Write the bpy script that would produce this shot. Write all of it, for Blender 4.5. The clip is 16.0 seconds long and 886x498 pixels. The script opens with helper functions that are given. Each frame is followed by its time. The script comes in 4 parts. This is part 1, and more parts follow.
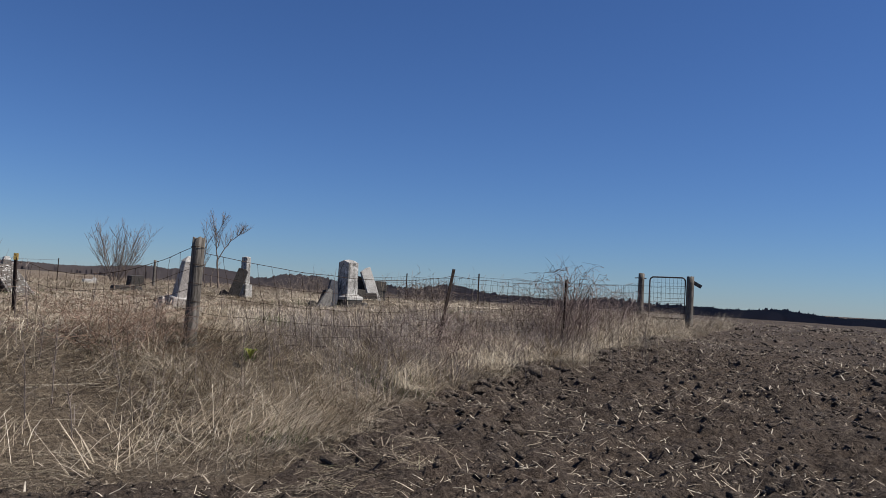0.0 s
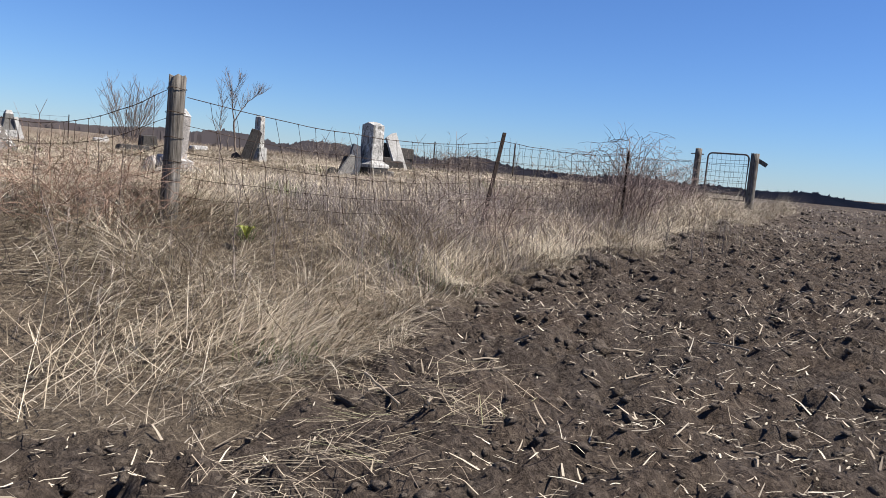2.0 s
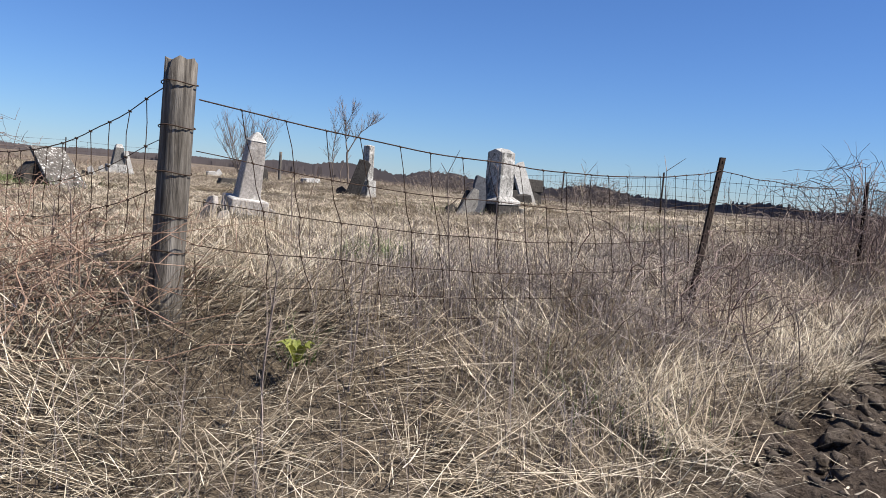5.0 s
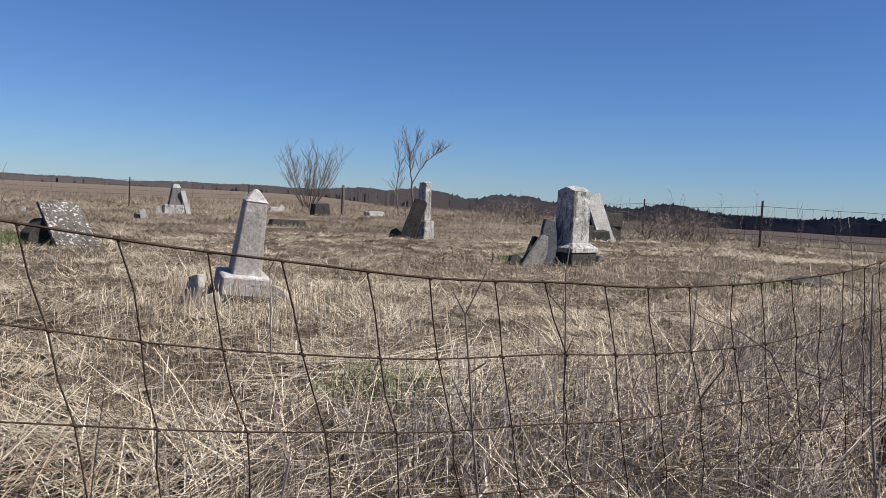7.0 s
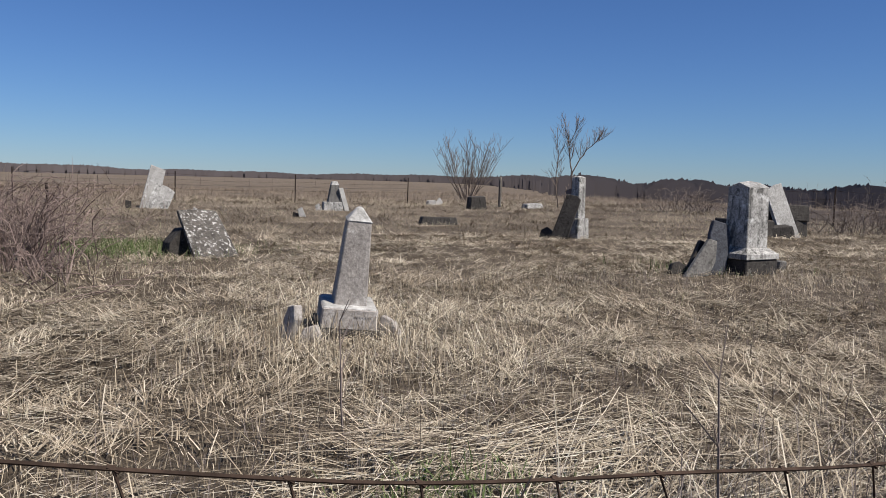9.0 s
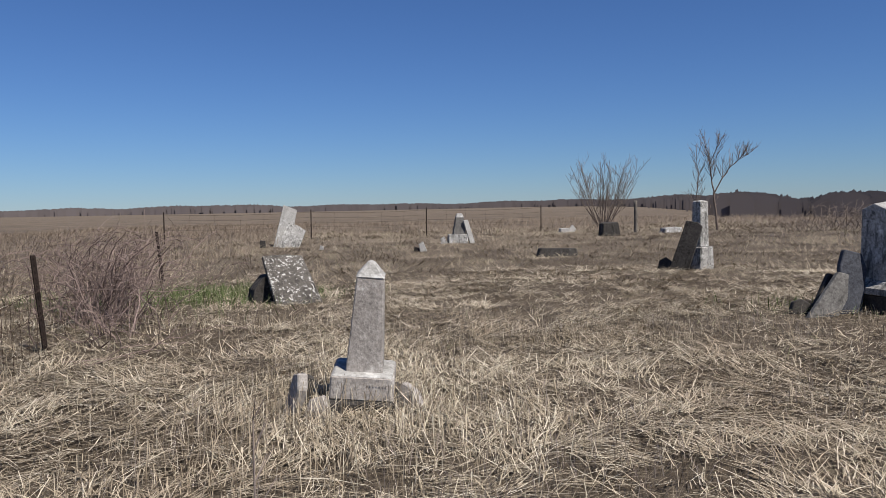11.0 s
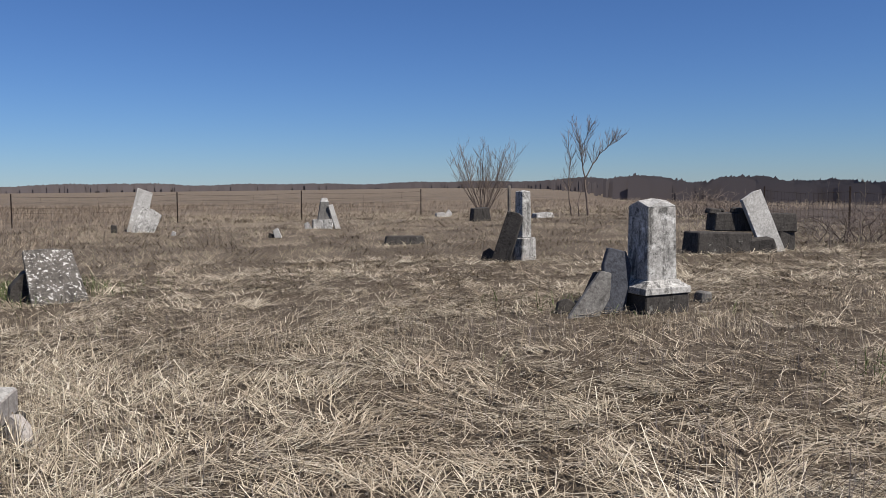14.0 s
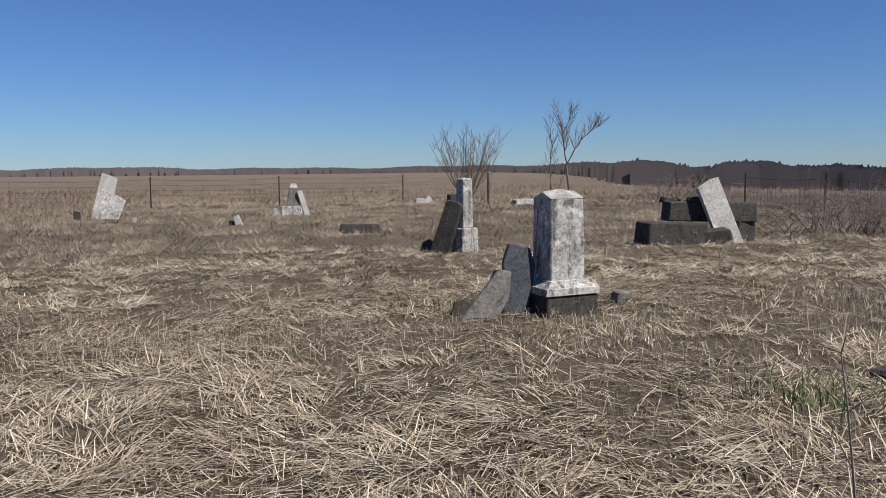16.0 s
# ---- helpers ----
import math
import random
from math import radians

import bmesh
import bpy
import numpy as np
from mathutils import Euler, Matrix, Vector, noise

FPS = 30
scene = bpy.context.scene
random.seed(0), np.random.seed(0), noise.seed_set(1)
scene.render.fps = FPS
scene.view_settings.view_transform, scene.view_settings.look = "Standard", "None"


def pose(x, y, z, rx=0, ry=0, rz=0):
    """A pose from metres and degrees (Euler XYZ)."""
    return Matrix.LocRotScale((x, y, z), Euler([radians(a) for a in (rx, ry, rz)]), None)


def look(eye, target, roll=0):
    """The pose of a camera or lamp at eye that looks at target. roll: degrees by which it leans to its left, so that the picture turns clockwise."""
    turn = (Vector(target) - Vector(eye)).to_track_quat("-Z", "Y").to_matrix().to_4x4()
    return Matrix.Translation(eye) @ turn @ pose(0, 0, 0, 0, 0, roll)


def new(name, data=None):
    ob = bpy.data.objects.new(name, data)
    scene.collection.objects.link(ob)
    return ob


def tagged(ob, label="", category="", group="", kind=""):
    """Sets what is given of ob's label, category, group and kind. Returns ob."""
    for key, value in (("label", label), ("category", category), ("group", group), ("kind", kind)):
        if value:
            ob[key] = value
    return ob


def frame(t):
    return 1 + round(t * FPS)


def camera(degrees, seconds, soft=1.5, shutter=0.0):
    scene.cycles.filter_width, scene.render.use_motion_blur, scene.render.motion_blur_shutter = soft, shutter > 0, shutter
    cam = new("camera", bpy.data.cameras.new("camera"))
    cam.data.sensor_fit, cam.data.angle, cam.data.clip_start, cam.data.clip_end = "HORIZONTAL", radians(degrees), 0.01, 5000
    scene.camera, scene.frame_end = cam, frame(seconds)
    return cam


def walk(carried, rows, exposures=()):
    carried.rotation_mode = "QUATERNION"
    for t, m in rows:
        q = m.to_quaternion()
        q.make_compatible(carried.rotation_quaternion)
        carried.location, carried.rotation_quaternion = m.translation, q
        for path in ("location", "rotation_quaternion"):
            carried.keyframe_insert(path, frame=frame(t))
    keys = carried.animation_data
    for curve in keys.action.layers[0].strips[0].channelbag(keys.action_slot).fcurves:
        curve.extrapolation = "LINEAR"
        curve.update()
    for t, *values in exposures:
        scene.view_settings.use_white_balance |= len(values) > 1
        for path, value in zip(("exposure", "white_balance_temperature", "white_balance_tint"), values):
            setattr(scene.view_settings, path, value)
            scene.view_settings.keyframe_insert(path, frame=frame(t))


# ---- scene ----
cam = camera(59.5, 16.0, soft=0.85)

PATH = [
    (0, (-1.990, -7.381, 2.440), (-0.816, -5.766, 2.552), 3.3),
    (0.5, (-1.815, -7.032, 2.464), (-0.612, -5.435, 2.435), 3.1),
    (1, (-1.553, -6.653, 2.405), (-0.493, -4.960, 2.305), 6.3),
    (1.5, (-1.341, -6.151, 2.337), (-0.268, -4.476, 2.128), 10.2),
    (2, (-1.118, -5.758, 2.383), (0.025, -4.132, 2.162), 5.1),
    (2.5, (-0.879, -5.353, 2.412), (0.160, -3.654, 2.227), 5.3),
    (3, (-0.761, -4.928, 2.418), (0.361, -3.278, 2.280), 5.6),
    (3.5, (-0.537, -4.561, 2.418), (0.609, -2.937, 2.199), 3.3),
    (4, (-0.294, -4.130, 2.462), (0.675, -2.389, 2.288), 4.5),
    (4.2, (-0.217, -3.921, 2.426), (0.679, -2.142, 2.251), 4.5),
    (6.3, (0.700, -2.270, 2.625), (1.581, -0.482, 2.459), 4.6),
    (6.5, (0.813, -2.110, 2.689), (1.651, -0.301, 2.529), 4.6),
    (7, (0.965, -1.696, 2.746), (1.676, 0.169, 2.621), 2.9),
    (7.5, (1.065, -1.315, 2.749), (1.675, 0.586, 2.624), 4.1),
    (8, (1.161, -1.071, 2.830), (1.702, 0.852, 2.735), 2.8),
    (8.1, (1.160, -1.048, 2.846), (1.687, 0.879, 2.761), 2.0),
    (8.2, (1.178, -1.003, 2.837), (1.670, 0.932, 2.713), -4.6),
    (8.3, (1.217, -1.020, 2.846), (1.552, 0.947, 2.713), -5.0),
    (8.4, (1.231, -0.998, 2.868), (1.580, 0.966, 2.729), 0.7),
    (8.5, (1.250, -1.030, 2.869), (1.610, 0.933, 2.734), 3.7),
    (9, (1.464, -0.900, 2.927), (1.765, 1.070, 2.753), 1.5),
    (9.2, (1.561, -0.876, 2.948), (1.768, 1.106, 2.773), -0.9),
    (11.3, (2.364, -0.252, 3.046), (2.272, 1.743, 2.941), -0.9),
    (11.5, (2.445, -0.240, 3.048), (2.361, 1.755, 2.937), -1.0),
    (12, (2.662, -0.086, 3.022), (2.554, 1.908, 2.908), -2.3),
    (12.5, (2.896, 0.008, 3.104), (2.804, 2.003, 2.997), -1.8),
    (13, (3.182, 0.014, 3.111), (3.221, 2.009, 2.984), -1.4),
    (13.5, (3.399, 0.013, 3.170), (3.383, 2.006, 3.001), -0.9),
    (14, (3.654, 0.165, 3.142), (3.797, 2.153, 2.982), -0.6),
    (14.5, (3.907, 0.371, 3.178), (4.137, 2.353, 3.044), 0.7),
    (15, (4.271, 0.441, 3.168), (4.361, 2.433, 3.016), 0.3),
    (15.5, (4.487, 0.544, 3.161), (4.530, 2.526, 2.898), -0.5),
    (16, (4.685, 0.736, 3.174), (4.814, 2.721, 2.974), -0.5),
]
walk(cam, [(t, look(eye, target, roll)) for t, eye, target, roll in PATH],
     exposures=[(0, 0.37, 6500, 10), (0.5, 0.47, 6500, 10), (1, 0.72, 6500, 10), (1.5, 0.94, 6500, 10), (2, 1.02, 6500, 10), (4, 1.02, 6500, 10), (6.5, 0.69, 6500, 10), (8, 0.49, 6500, 10), (9, 0.42, 6500, 10), (12, 0.37, 6500, 10), (16, 0.47, 6500, 10)])
# ---- world and sun ----
SUN_DIR = Vector((0.43, -0.40, 0.79)).normalized()
world = bpy.data.worlds.new("sky")
scene.world = world
world.use_nodes = True
wn = world.node_tree
sky = wn.nodes.new("ShaderNodeTexSky")
sky.sky_type = 'NISHITA'
sky.sun_disc = False
sky.sun_elevation = math.asin(SUN_DIR.z)
sky.sun_rotation = math.atan2(SUN_DIR.x, SUN_DIR.y)
sky.altitude = 200
sky.air_density = 1.0
sky.dust_density = 0.0
sky.ozone_density = 6.0
tint = wn.nodes.new("ShaderNodeMix")
tint.data_type, tint.blend_type = 'RGBA', 'MULTIPLY'
tint.inputs[0].default_value = 1.0
tint.inputs[7].default_value = (0.70, 0.925, 1.31, 1)
wn.links.new(sky.outputs[0], tint.inputs[6])
wn.links.new(tint.outputs[2], wn.nodes["Background"].inputs[0])
wn.nodes["Background"].inputs[1].default_value = 0.048
sun = new("sun", bpy.data.lights.new("sun", 'SUN'))
sun.data.energy = 5.0
sun.data.angle = radians(0.53)
sun.data.color = (1.0, 0.945, 0.875)
sun.matrix_world = look((0, 0, 60), Vector((0, 0, 60)) - SUN_DIR)

# ---- materials ----


def mat(name, rough=0.85, spec=0.3):
    m = bpy.data.materials.new(name)
    m.use_nodes = True
    b = m.node_tree.nodes["Principled BSDF"]
    b.inputs["Roughness"].default_value = rough
    b.inputs["Specular IOR Level"].default_value = spec
    return m, m.node_tree, b


def ramp(nt, src, stops):
    r = nt.nodes.new("ShaderNodeValToRGB")
    els = r.color_ramp.elements
    els[0].position, els[0].color = stops[0][0], (*stops[0][1], 1)
    els[1].position, els[1].color = stops[-1][0], (*stops[-1][1], 1)
    for p, c in stops[1:-1]:
        e = els.new(p)
        e.color = (*c, 1)
    nt.links.new(src, r.inputs[0])
    return r.outputs[0]


def coords(nt, kind="Object"):
    return nt.nodes.new("ShaderNodeTexCoord").outputs[kind]


def place(nt):
    return nt.nodes.new("ShaderNodeNewGeometry").outputs["Position"]


def noise_tex(nt, vec, scale, detail=4.0, rough=0.6, distort=0.0):
    n = nt.nodes.new("ShaderNodeTexNoise")
    n.inputs["Scale"].default_value = scale
    n.inputs["Detail"].default_value = detail
    n.inputs["Roughness"].default_value = rough
    n.inputs["Distortion"].default_value = distort
    nt.links.new(vec, n.inputs["Vector"])
    return n.outputs[0]


def mix(nt, fac, a, b, kind='MIX'):
    m = nt.nodes.new("ShaderNodeMix")
    m.data_type = 'RGBA'
    m.blend_type = kind
    for sock, v in ((m.inputs[0], fac), (m.inputs[6], a), (m.inputs[7], b)):
        if isinstance(v, (int, float)):
            sock.default_value = v
        elif isinstance(v, tuple):
            sock.default_value = (*v, 1)
        else:
            nt.links.new(v, sock)
    return m.outputs[2]


def bump(nt, bsdf, height, strength, dist):
    b = nt.nodes.new("ShaderNodeBump")
    b.inputs["Strength"].default_value = strength
    b.inputs["Distance"].default_value = dist
    nt.links.new(height, b.inputs["Height"])
    nt.links.new(b.outputs[0], bsdf.inputs["Normal"])


def blade_material(name, stops, tint=None, rough=0.75, scale=0.6):
    """Dry plant fibre: every blade its own shade, with broad patches over the ground."""
    m, nt, b = mat(name, rough, 0.25)
    rnd = nt.nodes.new("ShaderNodeNewGeometry").outputs["Random Per Island"]
    col = ramp(nt, rnd, [(p, tuple(v * 0.85 for v in c)) for p, c in stops])
    if tint:
        n = noise_tex(nt, place(nt), scale, 3.0)
        f = ramp(nt, n, [(0.42, (0, 0, 0)), (0.62, (0.75, 0.75, 0.75))])
        col = mix(nt, f, col, mix(nt, 1.0, col, tint, 'MULTIPLY'))
    nt.links.new(col, b.inputs["Base Color"])
    return m


STRAW = blade_material("pale_straw", [(0, (0.105, 0.080, 0.056)), (0.3, (0.33, 0.270, 0.189)), (0.7, (0.56, 0.476, 0.345)), (1, (0.80, 0.725, 0.575))], (0.79, 0.75, 0.73))
THATCH = blade_material("dead_grass", [(0, (0.12, 0.094, 0.070)), (0.3, (0.24, 0.193, 0.143)), (0.65, (0.38, 0.315, 0.232)), (0.88, (0.52, 0.438, 0.328)), (1, (0.24, 0.245, 0.13))], (0.74, 0.73, 0.68), scale=0.35)
BANK = blade_material("bank_grass", [(0, (0.07, 0.054, 0.040)), (0.3, (0.25, 0.205, 0.150)), (0.7, (0.53, 0.452, 0.342)), (1, (0.80, 0.735, 0.595))], (0.83, 0.79, 0.76), scale=0.9)
REDGRASS = blade_material("russet_grass", [(0, (0.17, 0.128, 0.094)), (0.5, (0.265, 0.205, 0.150)), (1, (0.37, 0.295, 0.215))], (0.8, 0.8, 0.8))
WEED = blade_material("weed_stem", [(0, (0.119, 0.093, 0.081)), (0.5, (0.246, 0.200, 0.174)), (1, (0.408, 0.348, 0.306))])
GREYWEED = blade_material("grey_weed", [(0, (0.10, 0.082, 0.078)), (0.5, (0.22, 0.185, 0.175)), (1, (0.42, 0.37, 0.345))], (0.8, 0.78, 0.8))
GREEN = blade_material("green_grass", [(0, (0.060, 0.085, 0.026)), (0.6, (0.115, 0.165, 0.052)), (1, (0.24, 0.24, 0.13))])
TWIG = blade_material("twig_bark", [(0, (0.115, 0.088, 0.070)), (1, (0.26, 0.205, 0.170))])
BRIAR = blade_material("briar_bark", [(0, (0.115, 0.082, 0.070)), (1, (0.30, 0.225, 0.195))])
# Narrow greyed ramp: haze over the distance is put into this colour.
FARWOOD = blade_material("hazed_far_wood", [(0, (0.125, 0.106, 0.104)), (1, (0.145, 0.124, 0.121))], (0.88, 0.88, 0.90), scale=0.012)
RUSSET = blade_material("russet_weed", [(0, (0.14, 0.085, 0.06)), (0.6, (0.27, 0.175, 0.125)), (1, (0.38, 0.27, 0.20))])
CORN = blade_material("corn_residue", [(0, (0.11, 0.085, 0.062)), (0.4, (0.33, 0.273, 0.200)), (0.8, (0.54, 0.47, 0.36)), (1, (0.60, 0.54, 0.43))])


def ground_material():
    m, nt, b = mat("ground_surface", 0.95, 0.15)
    p = place(nt)
    fine = noise_tex(nt, p, 28.0, 6.0, 0.7)
    broad = noise_tex(nt, p, 1.3, 4.0)
    soil = ramp(nt, fine, [(0.3, (0.018, 0.014, 0.011)), (0.52, (0.062, 0.048, 0.038)), (0.78, (0.135, 0.110, 0.089))])
    soil = mix(nt, ramp(nt, broad, [(0.4, (0, 0, 0)), (0.7, (0.6, 0.6, 0.6))]), soil, mix(nt, 1.0, soil, (1.35, 1.25, 1.15), 'MULTIPLY'))
    turf = ramp(nt, fine, [(0.3, (0.050, 0.038, 0.027)), (0.5, (0.120, 0.095, 0.069)), (0.75, (0.24, 0.195, 0.140))])
    turf = mix(nt, ramp(nt, broad, [(0.35, (0, 0, 0)), (0.65, (0.55, 0.55, 0.55))]), turf, mix(nt, 1.0, turf, (0.72, 0.68, 0.62), 'MULTIPLY'))
    huge = noise_tex(nt, p, 0.02, 4.0, 0.6)
    mid = noise_tex(nt, p, 0.35, 5.0, 0.7)
    prairie = ramp(nt, mid, [(0.3, (0.085, 0.066, 0.048)), (0.55, (0.150, 0.118, 0.087)), (0.75, (0.225, 0.184, 0.137))])
    valley = ramp(nt, mid, [(0.3, (0.048, 0.037, 0.031)), (0.7, (0.098, 0.078, 0.063))])
    dist = ramp(nt, huge, [(0.46, (0, 0, 0)), (0.64, (0.6, 0.6, 0.6))])
    at = nt.nodes.new("ShaderNodeAttribute")
    at.attribute_name = "valley"
    prairie = mix(nt, at.outputs["Fac"], prairie, mix(nt, dist, valley, prairie))
    af = nt.nodes.new("ShaderNodeAttribute")
    af.attribute_name = "outlying"
    asoil = nt.nodes.new("ShaderNodeAttribute")
    asoil.attribute_name = "soil"
    col = mix(nt, asoil.outputs["Fac"], mix(nt, af.outputs["Fac"], turf, prairie), soil)
    nt.links.new(col, b.inputs["Base Color"])
    coarse = noise_tex(nt, p, 10.0, 5.0, 0.75, 0.3)
    bump(nt, b, mix(nt, 0.55, fine, coarse), 1.0, 0.10)
    return m


GROUND = ground_material()


def soil_material():
    m, nt, b = mat("tilled_soil", 0.95, 0.15)
    fine = noise_tex(nt, place(nt), 32.0, 6.0, 0.7)
    rnd = nt.nodes.new("ShaderNodeNewGeometry").outputs["Random Per Island"]
    col = mix(nt, ramp(nt, rnd, [(0, (0, 0, 0)), (1, (1, 1, 1))]),
              ramp(nt, fine, [(0.3, (0.034, 0.026, 0.020)), (0.75, (0.125, 0.10, 0.079))]),
              ramp(nt, fine, [(0.3, (0.055, 0.043, 0.034)), (0.75, (0.175, 0.143, 0.115))]))
    nt.links.new(col, b.inputs["Base Color"])
    bump(nt, b, fine, 1.0, 0.035)
    return m


CLOD = soil_material()


def stone_material(name, low, mid, high, blotch=None, blotch_scale=9.0, blotch_edge=(0.5, 0.58), streak=True, grime=0.6):
    """Weathered stone: cloudy tone, dark grime in streaks, lichen blotches, pitted relief."""
    m, nt, b = mat(name, 0.9, 0.2)
    v = coords(nt)
    broad = noise_tex(nt, v, 3.2, 5.0, 0.65, 0.4)
    fine = noise_tex(nt, v, 42.0, 5.0, 0.7)
    col = ramp(nt, broad, [(0.28, low), (0.5, mid), (0.72, high)])
    col = mix(nt, 0.6, col, ramp(nt, fine, [(0.3, tuple(c * 0.3 for c in mid)), (0.7, high)]))
    spots = noise_tex(nt, v, 15.0, 6.0, 0.75, 0.2)
    col = mix(nt, ramp(nt, spots, [(0.52, (0, 0, 0)), (0.64, (grime, grime, grime))]), col, tuple(c * 0.4 for c in low))
    if streak:
        mp = nt.nodes.new("ShaderNodeMapping")
        mp.inputs["Scale"].default_value = (9.0, 9.0, 1.6)
        nt.links.new(v, mp.inputs[0])
        st = noise_tex(nt, mp.outputs[0], 1.4, 5.0, 0.7, 0.6)
        f = ramp(nt, st, [(0.5, (0, 0, 0)), (0.64, (grime, grime, grime))])
        col = mix(nt, f, col, tuple(c * 0.42 for c in low))
    if blotch:
        w = noise_tex(nt, v, blotch_scale, 8.0, 0.72, 0.15)
        f = ramp(nt, w, [(blotch_edge[0], (0, 0, 0)), (blotch_edge[1], (0.95, 0.95, 0.95))])
        col = mix(nt, f, col, blotch)
    nt.links.new(col, b.inputs["Base Color"])
    bump(nt, b, mix(nt, 0.5, fine, broad), 0.7, 0.012)
    return m


MARBLE = stone_material("weathered_marble", (0.070, 0.066, 0.059), (0.31, 0.297, 0.272), (0.62, 0.603, 0.566), (0.76, 0.75, 0.715), 6.0, (0.55, 0.70), grime=0.75)
WARM = stone_material("weathered_limestone", (0.165, 0.147, 0.131), (0.36, 0.326, 0.293), (0.49, 0.452, 0.412), (0.66, 0.634, 0.594), 5.0, (0.57, 0.69), grime=0.22)
GREYSLAB = stone_material("grey_slab_stone", (0.085, 0.080, 0.073), (0.153, 0.145, 0.133), (0.230, 0.218, 0.202))
DARK = stone_material("blackened_stone", (0.022, 0.020, 0.018), (0.049, 0.044, 0.039), (0.098, 0.088, 0.079), (0.270, 0.259, 0.232), 7.0, (0.62, 0.70))
SLATE = stone_material("dark_blue_slab", (0.035, 0.037, 0.044), (0.06, 0.063, 0.075), (0.10, 0.105, 0.12), None, streak=False)
LICHEN = stone_material("lichen_slab_stone", (0.051, 0.045, 0.039), (0.093, 0.083, 0.072), (0.162, 0.146, 0.128), (0.50, 0.485, 0.455), 24.0, (0.55, 0.61))
# For pale slabs, and for stone tops with sunlight put into the colour.
WHITE = stone_material("pale_marble", (0.194, 0.187, 0.172), (0.370, 0.356, 0.330), (0.528, 0.515, 0.484), (0.669, 0.660, 0.634), 4.0, (0.56, 0.70), grime=0.25)


def wood_material():
    m, nt, b = mat("weathered_wood", 0.9, 0.2)
    v = coords(nt)
    mp = nt.nodes.new("ShaderNodeMapping")
    mp.inputs["Scale"].default_value = (38.0, 38.0, 2.2)
    nt.links.new(v, mp.inputs[0])
    grain = noise_tex(nt, mp.outputs[0], 1.5, 6.0, 0.7, 0.4)
    broad = noise_tex(nt, v, 5.0, 4.0)
    col = ramp(nt, grain, [(0.3, (0.036, 0.031, 0.027)), (0.5, (0.128, 0.114, 0.098)), (0.72, (0.275, 0.252, 0.222))])
    col = mix(nt, ramp(nt, broad, [(0.4, (0, 0, 0)), (0.65, (0.7, 0.7, 0.7))]), col, mix(nt, 1.0, col, (0.62, 0.60, 0.56), 'MULTIPLY'))
    nt.links.new(col, b.inputs["Base Color"])
    bump(nt, b, grain, 0.9, 0.012)
    return m


WOOD = wood_material()


def rust_material(name, dark, light, metal=0.35):
    m, nt, b = mat(name, 0.92, 0.12)
    b.inputs["Metallic"].default_value = metal
    n = noise_tex(nt, place(nt), 30.0, 5.0, 0.7)
    nt.links.new(ramp(nt, n, [(0.35, dark), (0.7, light)]), b.inputs["Base Color"])
    bump(nt, b, n, 0.5, 0.003)
    return m


RUST = rust_material("rusty_wire", (0.030, 0.021, 0.016), (0.080, 0.053, 0.039), 0.15)
# Darkened rust: the shaded side of the posts is put into the colour.
POSTSTEEL = rust_material("shaded_rusty_steel", (0.016, 0.012, 0.010), (0.042, 0.029, 0.024), 0.0)
GALV = rust_material("dull_gate_steel", (0.07, 0.058, 0.052), (0.17, 0.145, 0.13))

# ---- shape helpers ----


def thing(name, label, category, group="", at=(0, 0, 0), turn=(0, 0, 0)):
    e = new(name)
    e.empty_display_size = 0.1
    e.matrix_basis = pose(*at, *turn)
    return tagged(e, label, category, group)


def part(name, bm, material, parent=None, label="", m=None):
    """Links a bmesh as one mesh object under a thing or a part."""
    me = bpy.data.meshes.new(name)
    bm.to_mesh(me)
    bm.free()
    me.materials.append(material)
    ob = new(name, me)
    if parent:
        ob.parent = parent
    if m is not None:
        ob.matrix_basis = m
    return tagged(ob, label)


def mesh_np(name, verts, counts, loops, material):
    """A mesh from numpy arrays: corner counts of the faces and their vertex numbers in order."""
    me = bpy.data.meshes.new(name)
    me.vertices.add(len(verts))
    me.vertices.foreach_set("co", np.ascontiguousarray(verts, np.float32).ravel())
    me.loops.add(len(loops))
    me.loops.foreach_set("vertex_index", loops.astype(np.int32))
    me.polygons.add(len(counts))
    starts = np.concatenate(([0], np.cumsum(counts)[:-1])).astype(np.int32)
    me.polygons.foreach_set("loop_start", starts)
    me.update(calc_edges=True)
    me.materials.append(material)
    return me


def vnoise(x, y, seed=0):
    """Smooth value noise in 0..1 on numpy arrays, one cell a unit."""
    xi, yi = np.floor(x).astype(np.int64), np.floor(y).astype(np.int64)
    fx, fy = x - xi, y - yi
    fx, fy = fx * fx * (3 - 2 * fx), fy * fy * (3 - 2 * fy)

    def h(a, b):
        n = (a * 374761393 + b * 668265263 + seed * 982451653) & 0xFFFFFFFF
        n = ((n ^ (n >> 13)) * 1274126177) & 0xFFFFFFFF
        return ((n ^ (n >> 16)) & 0xFFFF) / 65535.0
    top = h(xi, yi) * (1 - fx) + h(xi + 1, yi) * fx
    low = h(xi, yi + 1) * (1 - fx) + h(xi + 1, yi + 1) * fx
    return top * (1 - fy) + low * fy


def smooth(a, b, v):
    t = np.clip((v - a) / (b - a), 0, 1)
    return t * t * (3 - 2 * t)


def across(x, y):
    """How far a place lies beyond the foot line of the bank, which bends away to the far side of the field."""
    return y - 0.42 * 0.5 * np.logaddexp(0, (x - 0.5) / 0.5) - 0.35 * 2.0 * np.logaddexp(0, (x - 17) / 2.0)


def valley_share(x, y):
    return smooth(0.12, 0.5, np.arctan2(x - 4.0, np.maximum(y, 1.0)))


